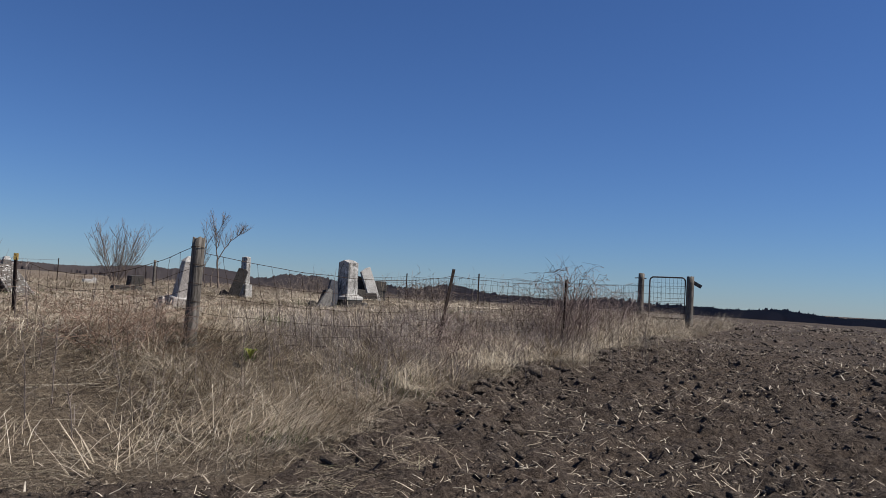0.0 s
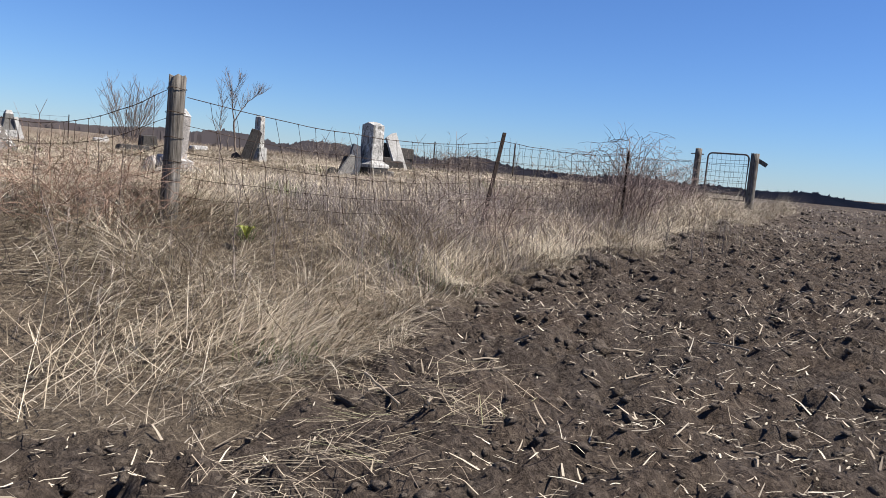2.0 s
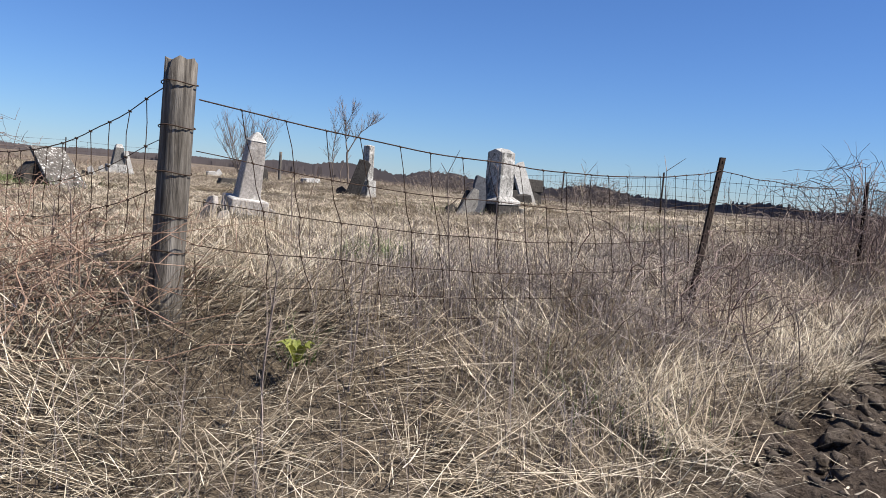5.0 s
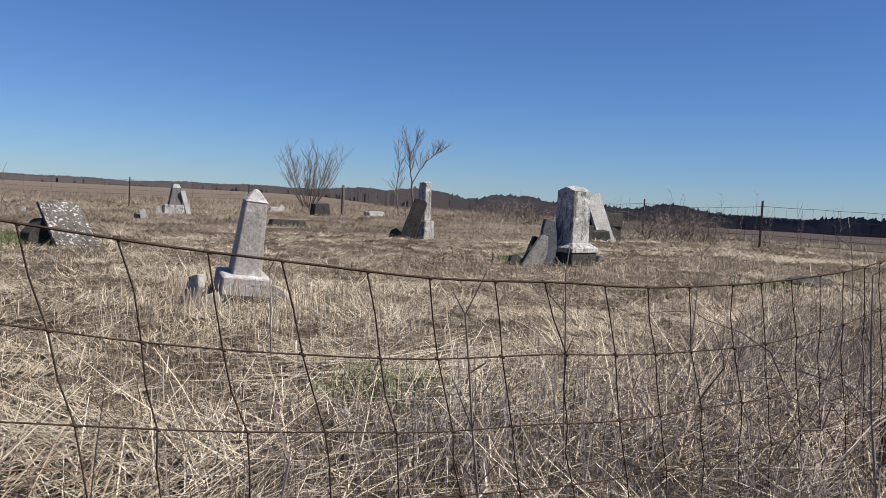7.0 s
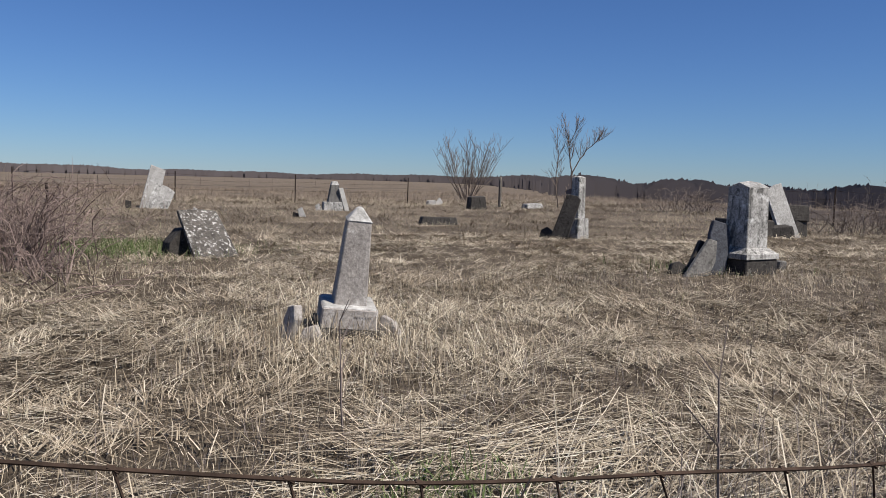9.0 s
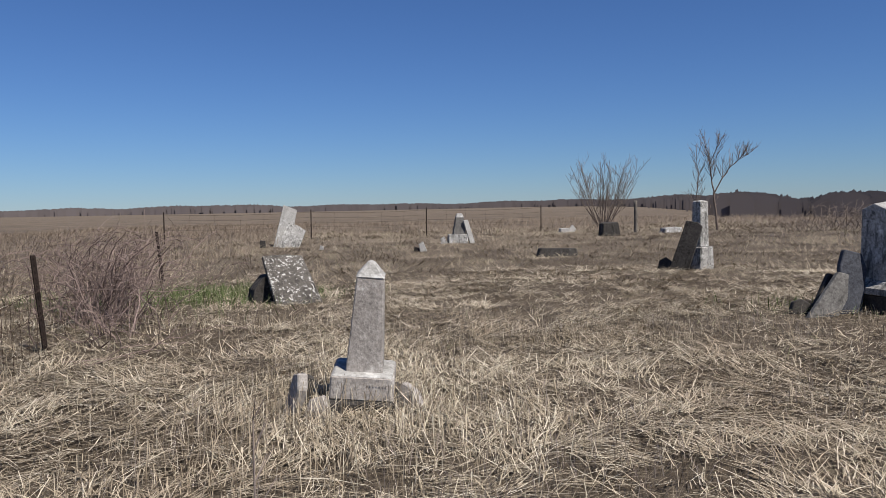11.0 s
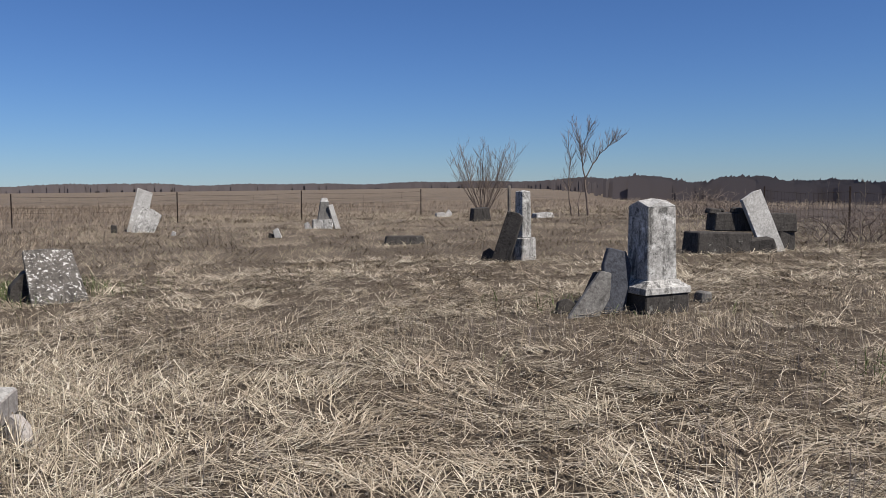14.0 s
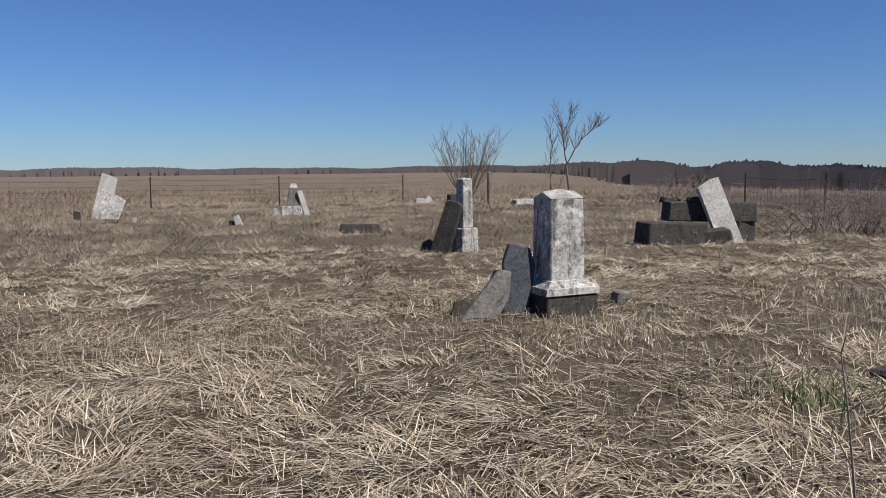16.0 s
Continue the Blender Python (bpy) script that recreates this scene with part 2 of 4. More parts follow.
def ground_z(x, y, rough=True):
    x, y = np.asarray(x, float), np.asarray(y, float)
    s = across(x, y)
    field = 1.2 + 0.048 * np.clip(x, -8, 16.5)
    top = 1.865 + 0.012 * np.clip(x, 0, 14) + 0.10 * np.exp(-((y - 10) / 6.0) ** 2)
    z = field + (top - field) * smooth(-2.15, 0.35, s)
    far = np.hypot(x - 4, y - 10)
    z = z - 5.2 * smooth(26, 170, far) * valley_share(x, y) - 0.4 * smooth(40, 400, far) * (1 - valley_share(x, y))
    z = z + 0.07 * (vnoise(x / 1.4, y / 1.4, 3) - 0.5) * smooth(80, 30, far)
    if rough:
        soil = soil_share(x, y)
        near = smooth(40, 12, far)
        fine = smooth(-5.5, -3.5, x) * smooth(11.5, 9.0, x) * smooth(-7.5, -6.0, y) * smooth(4.0, 2.5, y)
        clod = np.abs(vnoise(x / 0.31, y / 0.31, 5) - 0.5) * 0.20 + fine * (np.abs(vnoise(x / 0.15, y / 0.15, 6) - 0.5) * 0.17 + np.abs(vnoise(x / 0.09, y / 0.09, 10) - 0.5) * 0.11) + vnoise(x / 0.9, y / 0.9, 7) * 0.06
        ridge = 0.10 * np.exp(-((s + 1.95) / 0.22) ** 2) * vnoise(x / 0.4, y / 0.4, 8) * smooth(1.0, 2.5, x)
        z = z + soil * near * (clod - 0.10) + ridge * near
        z = z + (1 - soil) * near * fine * 0.05 * (vnoise(x / 0.25, y / 0.25, 9) - 0.5)
    return z


def soil_share(x, y):
    s = across(x, y)
    w = 0.5 * (vnoise(x / 0.7, y / 0.7, 11) - 0.5) + 0.25 * (vnoise(x / 0.2, y / 0.2, 12) - 0.5)
    left = smooth(-3.9, -1.6, x + 0.45 * (y + 2.0))
    return smooth(0.1, -0.12, s + 1.92 + w + 0.40 * smooth(9, 14, x) + 0.88 * np.exp(-(np.maximum(x, 0) / 1.1) ** 2)) * left


def gz(x, y):
    return float(ground_z(np.array([x]), np.array([y]), False)[0])


# ---- ground ----


def axis_lines(lo, hi, step, bands, reach):
    """Grid lines: even between lo and hi, then wider and wider out to reach."""
    mid = np.arange(lo, hi + 1e-6, step)
    out = []
    d, w = 0.0, step
    while d < reach:
        w *= bands
        d += w
        out.append(d)
    out = np.array(out)
    return np.concatenate((lo - out[::-1], mid, hi + out))


def build_ground():
    xs = axis_lines(-3.5, 9.0, 0.043, 1.10, 3000)
    ys = axis_lines(-6.0, 2.5, 0.043, 1.07, 3000)
    gx, gy = np.meshgrid(xs, ys)
    z = ground_z(gx, gy)
    nx, ny = len(xs), len(ys)
    verts = np.stack((gx, gy, z), -1).reshape(-1, 3)
    i = np.arange(nx * ny).reshape(ny, nx)
    quads = np.stack((i[:-1, :-1], i[:-1, 1:], i[1:, 1:], i[1:, :-1]), -1).reshape(-1)
    me = mesh_np("ground", verts, np.full((nx - 1) * (ny - 1), 4), quads, GROUND)
    x, y = verts[:, 0], verts[:, 1]
    for name, val in (("soil", soil_share(x, y)), ("outlying", smooth(7, 26, np.hypot(x - 3, y - 3))), ("valley", valley_share(x, y))):
        a = me.attributes.new(name, 'FLOAT', 'POINT')
        a.data.foreach_set("value", np.ascontiguousarray(val, np.float32))
    me.polygons.foreach_set("use_smooth", np.ones(len(me.polygons), bool))
    return tagged(new("ground", me), "dry grassy knoll beside a dark ploughed field", "ground", kind="structure")


build_ground()

rng = np.random.default_rng(7)


def blades(name, x, y, length, width, lean, droop, heading, material, label, category="grass", lift=0.0, flat=False, taper=0.25):
    """Bent blades, five corners each, all in one mesh."""
    n = len(x)
    z = ground_z(x, y) + lift - 0.01
    d = np.stack((np.cos(heading), np.sin(heading), 0 * heading), -1)
    up = np.array([0, 0, 1.0])
    p0 = np.stack((x, y, z), -1)
    a1, a2 = lean, np.minimum(lean + droop, 1.9)
    p1 = p0 + 0.55 * length[:, None] * (d * np.sin(a1)[:, None] + up * np.cos(a1)[:, None])
    p2 = p1 + 0.45 * length[:, None] * (d * np.sin(a2)[:, None] + up * np.cos(a2)[:, None])
    floor = ground_z(p2[:, 0], p2[:, 1], False) - 0.005
    p2[:, 2] = np.maximum(p2[:, 2], floor)
    turn = heading + np.pi / 2 + (0 if flat else rng.uniform(-0.9, 0.9, n))
    side = np.stack((np.cos(turn), np.sin(turn), 0 * turn), -1) * (width / 2)[:, None]
    v = np.stack((p0 - side, p0 + side, p1 - side * 0.8, p1 + side * 0.8, p2 - side * taper, p2 + side * taper), 1).reshape(-1, 3)
    b = (np.arange(n) * 6)[:, None]
    loops = (b + np.array([0, 1, 3, 2, 2, 3, 5, 4])).reshape(-1)
    me = mesh_np(name, v, np.full(2 * n, 4), loops, material)
    return tagged(new(name, me), label, category, kind="stuff")


def scatter(n, x0, x1, y0, y1):
    return rng.uniform(x0, x1, n), rng.uniform(y0, y1, n)


WAY = np.array([(-1.0, -5.5), (1.0, -1.5), (2.4, -0.3), (4.7, 0.8)])


def from_way(x, y):
    """Distance from the footway along the fence."""
    best = np.full(len(x), 1e9)
    for a, b in zip(WAY[:-1], WAY[1:]):
        ab = b - a
        t = np.clip(((x - a[0]) * ab[0] + (y - a[1]) * ab[1]) / (ab @ ab), 0, 1)
        best = np.minimum(best, np.hypot(x - a[0] - t * ab[0], y - a[1] - t * ab[1]))
    return best


def swirl(x, y, seed, cell=0.7, loose=0.85):
    """Headings that change slowly over the ground, so that stems lie in swaths."""
    return 2 * np.pi * (vnoise(x / cell, y / cell, seed) * 1.6 + 0.25 * vnoise(x / 0.3, y / 0.3, seed + 1)) + rng.normal(0, loose, len(x))


def turf():
    # short dead grass over the whole knoll, thinner and coarser with distance
    x, y = scatter(700000, -9, 17, -2.6, 38)
    d = from_way(x, y)
    keep = rng.random(len(x)) < np.clip((5.0 / (d + 3.5)) ** 1.1, 0.06, 1)
    keep &= (across(x, y) > -1.9) & (soil_share(x, y) < 0.4) & (rng.random(len(x)) < smooth(-9.2, -6, x) * smooth(17.2, 14, x))
    x, y, d = x[keep], y[keep], d[keep]
    n = len(x)
    k = 1 + d / 11
    tall = 0.6 + 0.9 * vnoise(x / 1.1, y / 1.1, 21)
    blades("dead_grass", x, y, rng.uniform(0.04, 0.12, n) * tall * (1 + d / 22), rng.uniform(0.002, 0.0045, n) * k,
           rng.uniform(0.75, 1.55, n), rng.uniform(0.0, 0.6, n), swirl(x, y, 31, 1.2, 0.7), THATCH, "matted short dead grass over the burial ground")
    return n


def straw():
    # short broken stems lying in small bundles of a few each, the bundles crossing one another
    cx, cy = scatter(46000, -4, 12, 0.1, 13)
    d = from_way(cx, cy)
    patch = vnoise(cx / 1.5, cy / 1.5, 41) * 0.6 + vnoise(cx / 0.45, cy / 0.45, 42) * 0.4
    swath = np.exp(-((cx - 2.8) / 2.2) ** 2 - ((cy - 4.8) / 1.5) ** 2)
    keep = (rng.random(len(cx)) < np.clip(1.5 - d / 9, 0.08, 1) * np.clip(0.16 + 0.84 * smooth(0.40, 0.62, patch) + 0.4 * swath + 0.35 * np.exp(-((cx - 5.0) / 1.8) ** 2 - ((cy - 3.2) / 1.4) ** 2), 0, 1) * (0.4 + 0.6 * smooth(0.5, 3.0, cy))) & (across(cx, cy) > -0.25)
    cx, cy = cx[keep], cy[keep]
    per = 7
    head = np.repeat(swirl(cx, cy, 43, 0.8, 0.9), per)
    size = np.repeat(rng.uniform(0.6, 1.35, len(cx)), per)
    x = np.repeat(cx, per) + rng.normal(0, 0.045, len(head))
    y = np.repeat(cy, per) + rng.normal(0, 0.045, len(head))
    d = from_way(x, y)
    n = len(x)
    blades("flattened_straw", x, y, size * (rng.uniform(0.04, 0.13, n) + 0.20 * rng.random(n) ** 6), rng.uniform(0.002, 0.0048, n) * (1 + d / 9), rng.uniform(1.22, 1.6, n), rng.uniform(-0.15, 0.25, n),
           head + rng.normal(0, 0.22, n), STRAW, "pale broken straw lying in small crossing bundles", lift=0.03, flat=True, taper=0.6)
    # coarse fallen stalks just inside the wire
    x, y = scatter(14000, -0.6, 5.5, -1.1, 4.5)
    keep = (rng.random(len(x)) < smooth(0.4, 0.65, vnoise(x / 0.9, y / 0.9, 45)) * np.clip(1.3 - y / 3.5, 0.15, 1)) & ((y > 0.3) | (x < 1.5))
    x, y = x[keep], y[keep]
    n = len(x)
    blades("fallen_stalks", x, y, 0.12 + 0.65 * rng.random(n) ** 1.8 * smooth(3.4, 2.0, x), rng.uniform(0.003, 0.0075, n) * (0.6 + 0.4 * smooth(3.4, 2.0, x)), rng.uniform(1.4, 1.58, n), rng.uniform(-0.1, 0.12, n), 0.35 + 2.4 * (vnoise(x / 1.1, y / 1.1, 46) - 0.5) + rng.normal(0, 0.5, n) + np.pi * rng.integers(0, 2, n),
           STRAW, "coarse pale fallen stalks heaped inside the wire", lift=0.07, flat=True, taper=0.7)
    # cut upright stubble round the small obelisk and along the slope
    x, y = scatter(64000, -2.5, 9, 0.6, 7.5)
    patch = vnoise(x / 1.2, y / 1.2, 51)
    round_stone = np.exp(-((x - 1.6) ** 2 + (y - 3.6) ** 2) / 1.6)
    keep = rng.random(len(x)) < np.clip(0.12 + 0.5 * smooth(0.45, 0.75, patch) + 0.8 * round_stone, 0, 1)
    x, y = x[keep], y[keep]
    n = len(x)
    blades("stubble", x, y, rng.uniform(0.04, 0.15, n) * (0.8 + 0.95 * np.exp(-((x - 1.6) ** 2 + (y - 3.6) ** 2) / 0.6)), rng.uniform(0.002, 0.0042, n), np.abs(rng.normal(0, 0.33, n)), rng.uniform(0, 0.25, n),
           rng.uniform(0, 6.28, n), STRAW, "pale upright stubble of cut grass stalks", taper=0.8)
    # thin grey-brown stems that still stand among the straw
    x, y = scatter(27000, 0.5, 11, 0.8, 9)
    patch = vnoise(x / 0.7, y / 0.7, 53)
    keep = (rng.random(len(x)) < smooth(0.36, 0.7, patch) * np.clip(1.3 - from_way(x, y) / 7, 0.1, 1)) & (np.hypot(x - 6.05, y - 7.02) > 0.4) & (np.hypot(x - 1.6, y - 4.0) > 0.35)
    x, y = x[keep], y[keep]
    n = len(x)
    blades("standing_stems", x, y, rng.uniform(0.05, 0.17, n), rng.uniform(0.0015, 0.003, n), np.abs(rng.normal(0, 0.35, n)), rng.uniform(0, 0.5, n), rng.uniform(0, 6.28, n),
           WEED, "thin grey-brown stems standing among straw", taper=0.5)


def bank():
    # long drooping tufts on the slope outside the fence
    cx, cy = scatter(11500, -8, 19, -2.9, 6.5)
    s = across(cx, cy)
    keep = (s > -2.75) & (s < 0.55) & (rng.random(len(cx)) < smooth(-8.0, -3.5, cx)) & (rng.random(len(cx)) < np.clip(1.5 - from_way(cx, cy) / 9, 0.5, 1) * (1 - 0.72 * smooth(0.1, -0.9, cx)))
    cx, cy = cx[keep], cy[keep]
    per = 22
    x = np.repeat(cx, per) + rng.normal(0, 0.06, len(cx) * per)
    y = np.repeat(cy, per) + rng.normal(0, 0.06, len(cx) * per)
    head = np.repeat(rng.normal(-1.1, 1.0, len(cx)), per) + rng.normal(0, 0.9, len(x))
    size = np.repeat(rng.uniform(0.6, 1.25, len(cx)) * (1 + 0.35 * smooth(8, 13, cx)) * (1 - 0.42 * smooth(0.2, -0.8, cx)), per)
    keep = soil_share(x, y) < 0.5
    x, y, head, size = x[keep], y[keep], head[keep], size[keep]
    n = len(x)
    blades("bank_grass", x, y, size * rng.uniform(0.10, 0.40, n), rng.uniform(0.002, 0.0045, n), rng.uniform(0.5, 1.45, n), rng.uniform(0.1, 0.8, n), head,
           BANK, "long bleached grass drooping over the bank outside the fence")
    # long straight strands that lie across one another over the tufts
    x, y = scatter(190000, -6, 13, -2.9, 5.0)
    s = across(x, y)
    patch = vnoise(x / 0.8, y / 0.8, 63)
    keep = (s > -2.6) & (s < 0.8) & (rng.random(len(x)) < (0.2 + 0.8 * smooth(0.4, 0.65, patch)) * np.clip(1.4 - from_way(x, y) / 8, 0.2, 1) * (1 - 0.75 * smooth(1.2, 1.8, x) * smooth(-1.1, -0.6, s)) * (1 - 0.75 * smooth(0.3, -0.7, x))) & (soil_share(x, y) < 0.55)
    x, y = x[keep], y[keep]
    n = len(x)
    blades("fallen_strands", x, y, 0.10 + 0.50 * rng.random(n) ** 1.8, rng.uniform(0.002, 0.0050, n), rng.uniform(0.95, 1.5, n), rng.uniform(-0.1, 0.25, n), swirl(x, y, 65, 0.9),
           STRAW, "bright straight straw strands fallen across the bank", lift=0.10, flat=True, taper=0.6)
    # dense fine grey weeds at the foot of the wire
    x, y = scatter(30000, 0.9, 7.5, -1.6, 2.6)
    s = across(x, y)
    patch = vnoise(x / 0.6, y / 0.6, 69)
    keep = (s > -1.75) & (s < 0.25) & (rng.random(len(x)) < (0.15 + 0.85 * smooth(0.35, 0.6, patch)) * smooth(0.9, 2.2, x + 0.6 * s + 0.5))
    x, y = x[keep], y[keep]
    n = len(x)
    blades("fence_weeds", x, y, rng.uniform(0.10, 0.42, n), rng.uniform(0.0015, 0.003, n), np.abs(rng.normal(0.15, 0.35, n)), rng.uniform(0, 0.5, n), rng.uniform(0, 6.28, n),
           GREYWEED, "dense fine grey dead weeds at the foot of the wire", "weeds", taper=0.5)
    # thin matted litter over the bare corner of the field
    x, y = scatter(15000, -4.5, 2.2, -4.6, -1.7)
    keep = rng.random(len(x)) < smooth(0.40, 0.62, vnoise(x / 0.55, y / 0.55, 67)) * smooth(-4.6, -2.6, y - 0.35 * x) * smooth(2.2, 0.6, x)
    x, y = x[keep], y[keep]
    n = len(x)
    blades("straw_litter", x, y, 0.05 + 0.30 * rng.random(n) ** 2, rng.uniform(0.002, 0.0048, n), rng.uniform(1.3, 1.58, n), rng.uniform(-0.1, 0.15, n), swirl(x, y, 68, 0.6),
           THATCH, "thin grey straw litter on bare soil", lift=0.02, flat=True, taper=0.6)
    # finer upright stems among them
    x, y = scatter(11000, -5, 13, -2.0, 4.5)
    s = across(x, y)
    patch = vnoise(x / 0.9, y / 0.9, 61)
    keep = (s > -1.7) & (s < 0.9) & (rng.random(len(x)) < 0.2 + 0.8 * smooth(0.45, 0.7, patch)) & (np.hypot(x - 4.1, y - 0.5) > 0.5)
    x, y = x[keep], y[keep]
    n = len(x)
    blades("weed_stems", x, y, rng.uniform(0.12, 0.4, n), rng.uniform(0.002, 0.004, n), np.abs(rng.normal(0, 0.25, n)), rng.uniform(0, 0.35, n), rng.uniform(0, 6.28, n),
           WEED, "thin grey-brown weed stems along the fence", "weeds", taper=0.5)


def outer_grass():
    # tall russet grass along the side fence and beyond the back fence
    x, y = scatter(105000, -26, 30, 3, 62)
    side = (x < -1.4 - 0.16 * (y - 4)) & (x > -9 - 0.5 * y)
    back = y > 31
    keep = (side & (rng.random(len(x)) < 0.95)) | (back & (rng.random(len(x)) < 0.45))
    x, y = x[keep], y[keep]
    n = len(x)
    blades("russet_grass", x, y, rng.uniform(0.14, 0.44, n) * (0.6 + 0.7 * vnoise(x / 2.5, y / 2.5, 71)), rng.uniform(0.004, 0.008, n) * (1 + y / 40), rng.uniform(0.2, 1.1, n), rng.uniform(0.1, 0.8, n), rng.normal(0.3, 1.2, n),
           REDGRASS, "tall russet dead grass beyond the side fence")
    # green blades in a few damp spots
    gx, gy = [], []
    for cx, cy, r, k in ((-1.5, 9.0, 0.80, 2600), (-0.7, 9.7, 0.5, 900), (1.9, 1.35, 0.16, 260), (6.8, 4.4, 0.2, 220), (0.6, -1.95, 0.12, 80), (2.4, -0.6, 0.2, 160), (5.5, 7.2, 0.4, 160), (0.93, -0.29, 0.04, 45)):
        gx.append(rng.normal(cx, r, k))
        gy.append(rng.normal(cy, r * 0.8, k))
    x, y = np.concatenate(gx), np.concatenate(gy)
    n = len(x)
    blades("green_grass", x, y, rng.uniform(0.08, 0.2, n), rng.uniform(0.004, 0.008, n), rng.uniform(0.1, 0.9, n), rng.uniform(0.1, 0.7, n), rng.uniform(0, 6.28, n), GREEN, "fresh green grass sprouting in damp spots")


turf()
straw()
bank()
outer_grass()

# ---- distant woods, tree and shrub ----


def far_woods():
    """Bare woods: thousands of small rounded crowns in ragged ranks."""
    bearing = np.radians(np.concatenate((rng.uniform(-62, 10, 1300), rng.uniform(2, 98, 2600))))
    east = np.clip((np.degrees(bearing) - 3) / 14, 0, 1)
    r = (820 + 160 * np.sin(bearing * 5)) * (1 - east) + 200 * east + rng.uniform(0, 1, len(bearing)) * (60 + 220 * east)
    tx, ty = 4 + r * np.sin(bearing), r * np.cos(bearing)
    lump = 0.86 + 0.14 * np.sin(bearing * 9 + 1) * np.sin(bearing * 23) + 0.06 * np.sin(bearing * 61)
    th = 8.6 * (1 - 0.12 * smooth(48, 60, np.degrees(bearing)) + 0.10 * smooth(11, 20, np.degrees(bearing)) * smooth(50, 38, np.degrees(bearing))) * lump * rng.uniform(0.88, 1.02, len(r))
    tz = ground_z(tx, ty, False) - 0.5
    k = 16
    x, y, z, h, yaw, far = (np.repeat(v, k) for v in (tx, ty, tz, th, bearing, r))
    n = len(x)
    off = rng.normal(0, 0.55, n) * h
    ht = h * rng.uniform(0.62, 1.0, n) * np.maximum(0.84, 1 - (off / (h * 1.9)) ** 2)
    wide = rng.uniform(0.04, 0.085, n) * h * (1 + 0.5 * (far > 450))
    face = yaw + rng.normal(0, 0.06, n)
    dep = rng.normal(0, 3.0, n)
    bx, by = x + np.sin(yaw) * dep + np.cos(yaw) * off, y + np.cos(yaw) * dep - np.sin(yaw) * off
    outline = ((-0.8, 0.0), (0.8, 0.0), (1.0, 0.90), (0.3, 1.0), (-0.9, 0.93))
    v = np.stack([np.stack((bx + np.cos(face) * g, by - np.sin(face) * g, z + q * ht * rng.uniform(0.95, 1.0, n)), -1) for q, g in ((q, o * wide * rng.uniform(0.7, 1.2, n)) for o, q in outline)], 1).reshape(-1, 3)
    # low brush in front closes the gaps at the foot
    m = 2 * len(tx)
    q = np.repeat(np.arange(len(tx)), 2)
    near, low = r[q] - rng.uniform(8, 16, m), th[q] * rng.uniform(0.78, 0.92, m)
    turn, spread = bearing[q] + rng.normal(0, 0.004, m), rng.uniform(0.25, 0.5, m) * th[q]
    fx, fy = 4 + near * np.sin(turn), near * np.cos(turn)
    foot = ground_z(fx, fy, False) - 0.5
    brush = np.stack([np.stack((fx + np.cos(turn) * o * spread, fy - np.sin(turn) * o * spread, foot + e * low * rng.uniform(0.96, 1.0, m)), -1) for o, e in ((-1, 0), (1, 0), (0.95, 0.86), (0.4, 0.97), (-0.3, 1.0), (-0.95, 0.88))], 1).reshape(-1, 3)
    v = np.concatenate((v, brush))
    me = mesh_np("far_woods", v, np.concatenate((np.full(n, len(outline)), np.full(m, 6))), np.arange(len(v)), FARWOOD)
    tagged(new("far_woods", me), "bare brown woods along the horizon", "woods", kind="stuff")


far_woods()


def tube_points(bm, pts, radii, sides=5, closed_tip=True):
    """A tube along points, with a ring at each."""
    rings = []
    up = Vector((0, 0, 1))
    for i, p in enumerate(pts):
        d = (pts[min(i + 1, len(pts) - 1)] - pts[max(i - 1, 0)]).normalized()
        a = d.cross(up if abs(d.z) < 0.95 else Vector((1, 0, 0))).normalized()
        b = d.cross(a)
        rings.append([bm.verts.new(p + (a * math.cos(2 * math.pi * k / sides) + b * math.sin(2 * math.pi * k / sides)) * radii[i]) for k in range(sides)])
    for r0, r1 in zip(rings[:-1], rings[1:]):
        for k in range(sides):
            bm.faces.new((r0[k], r0[(k + 1) % sides], r1[(k + 1) % sides], r1[k]))
    if closed_tip:
        bm.faces.new(rings[0][::-1])
        bm.faces.new(rings[-1])


def limb(bm, rnd, pts, r0, r1, shoots, reach, rise=0.6, start=0.3):
    """A limb along given knees, with thin shoots that sweep upward and outward along its upper part."""
    pts = [Vector(p) for p in pts]
    fine = []
    for a, b in zip(pts[:-1], pts[1:]):
        fine += [a.lerp(b, k / 4) + Vector((rnd.gauss(0, 0.012), rnd.gauss(0, 0.012), 0)) for k in range(4)]
    fine.append(pts[-1])
    n = len(fine) - 1
    tube_points(bm, fine, [r0 + (r1 - r0) * k / n for k in range(n + 1)], 6)
    for _ in range(shoots):
        u = rnd.uniform(start, 1.0)
        k = min(int(u * n), n - 1)
        d = (fine[k + 1] - fine[k]).normalized()
        side = Vector((rnd.gauss(0, 0.8), rnd.gauss(0, 0.6), rise)).normalized()
        go = (d * 0.7 + side).normalized()
        long = reach * rnd.uniform(0.5, 1.0) * (1.15 - 0.5 * u)
        q = [fine[k], fine[k] + go * long * 0.5, fine[k] + go * long + Vector((0, 0, 0.10 * long))]
        r = min(max((r0 + (r1 - r0) * u) * 0.45, 0.006), 0.011)
        tube_points(bm, q, [r, r * 0.75, 0.004], 3)
        for w in (0.25, 0.4, 0.55, 0.7, 0.82, 0.92):
            e = q[0].lerp(q[2], w)
            f = (go + Vector((rnd.gauss(0, 0.6), rnd.gauss(0, 0.5), 0.35))).normalized() * long * rnd.uniform(0.25, 0.5)
            tube_points(bm, [e, e + f * 0.6, e + f + Vector((0, 0, 0.05 * long))], [min(r * 0.5, 0.006), 0.004, 0.0025], 3)


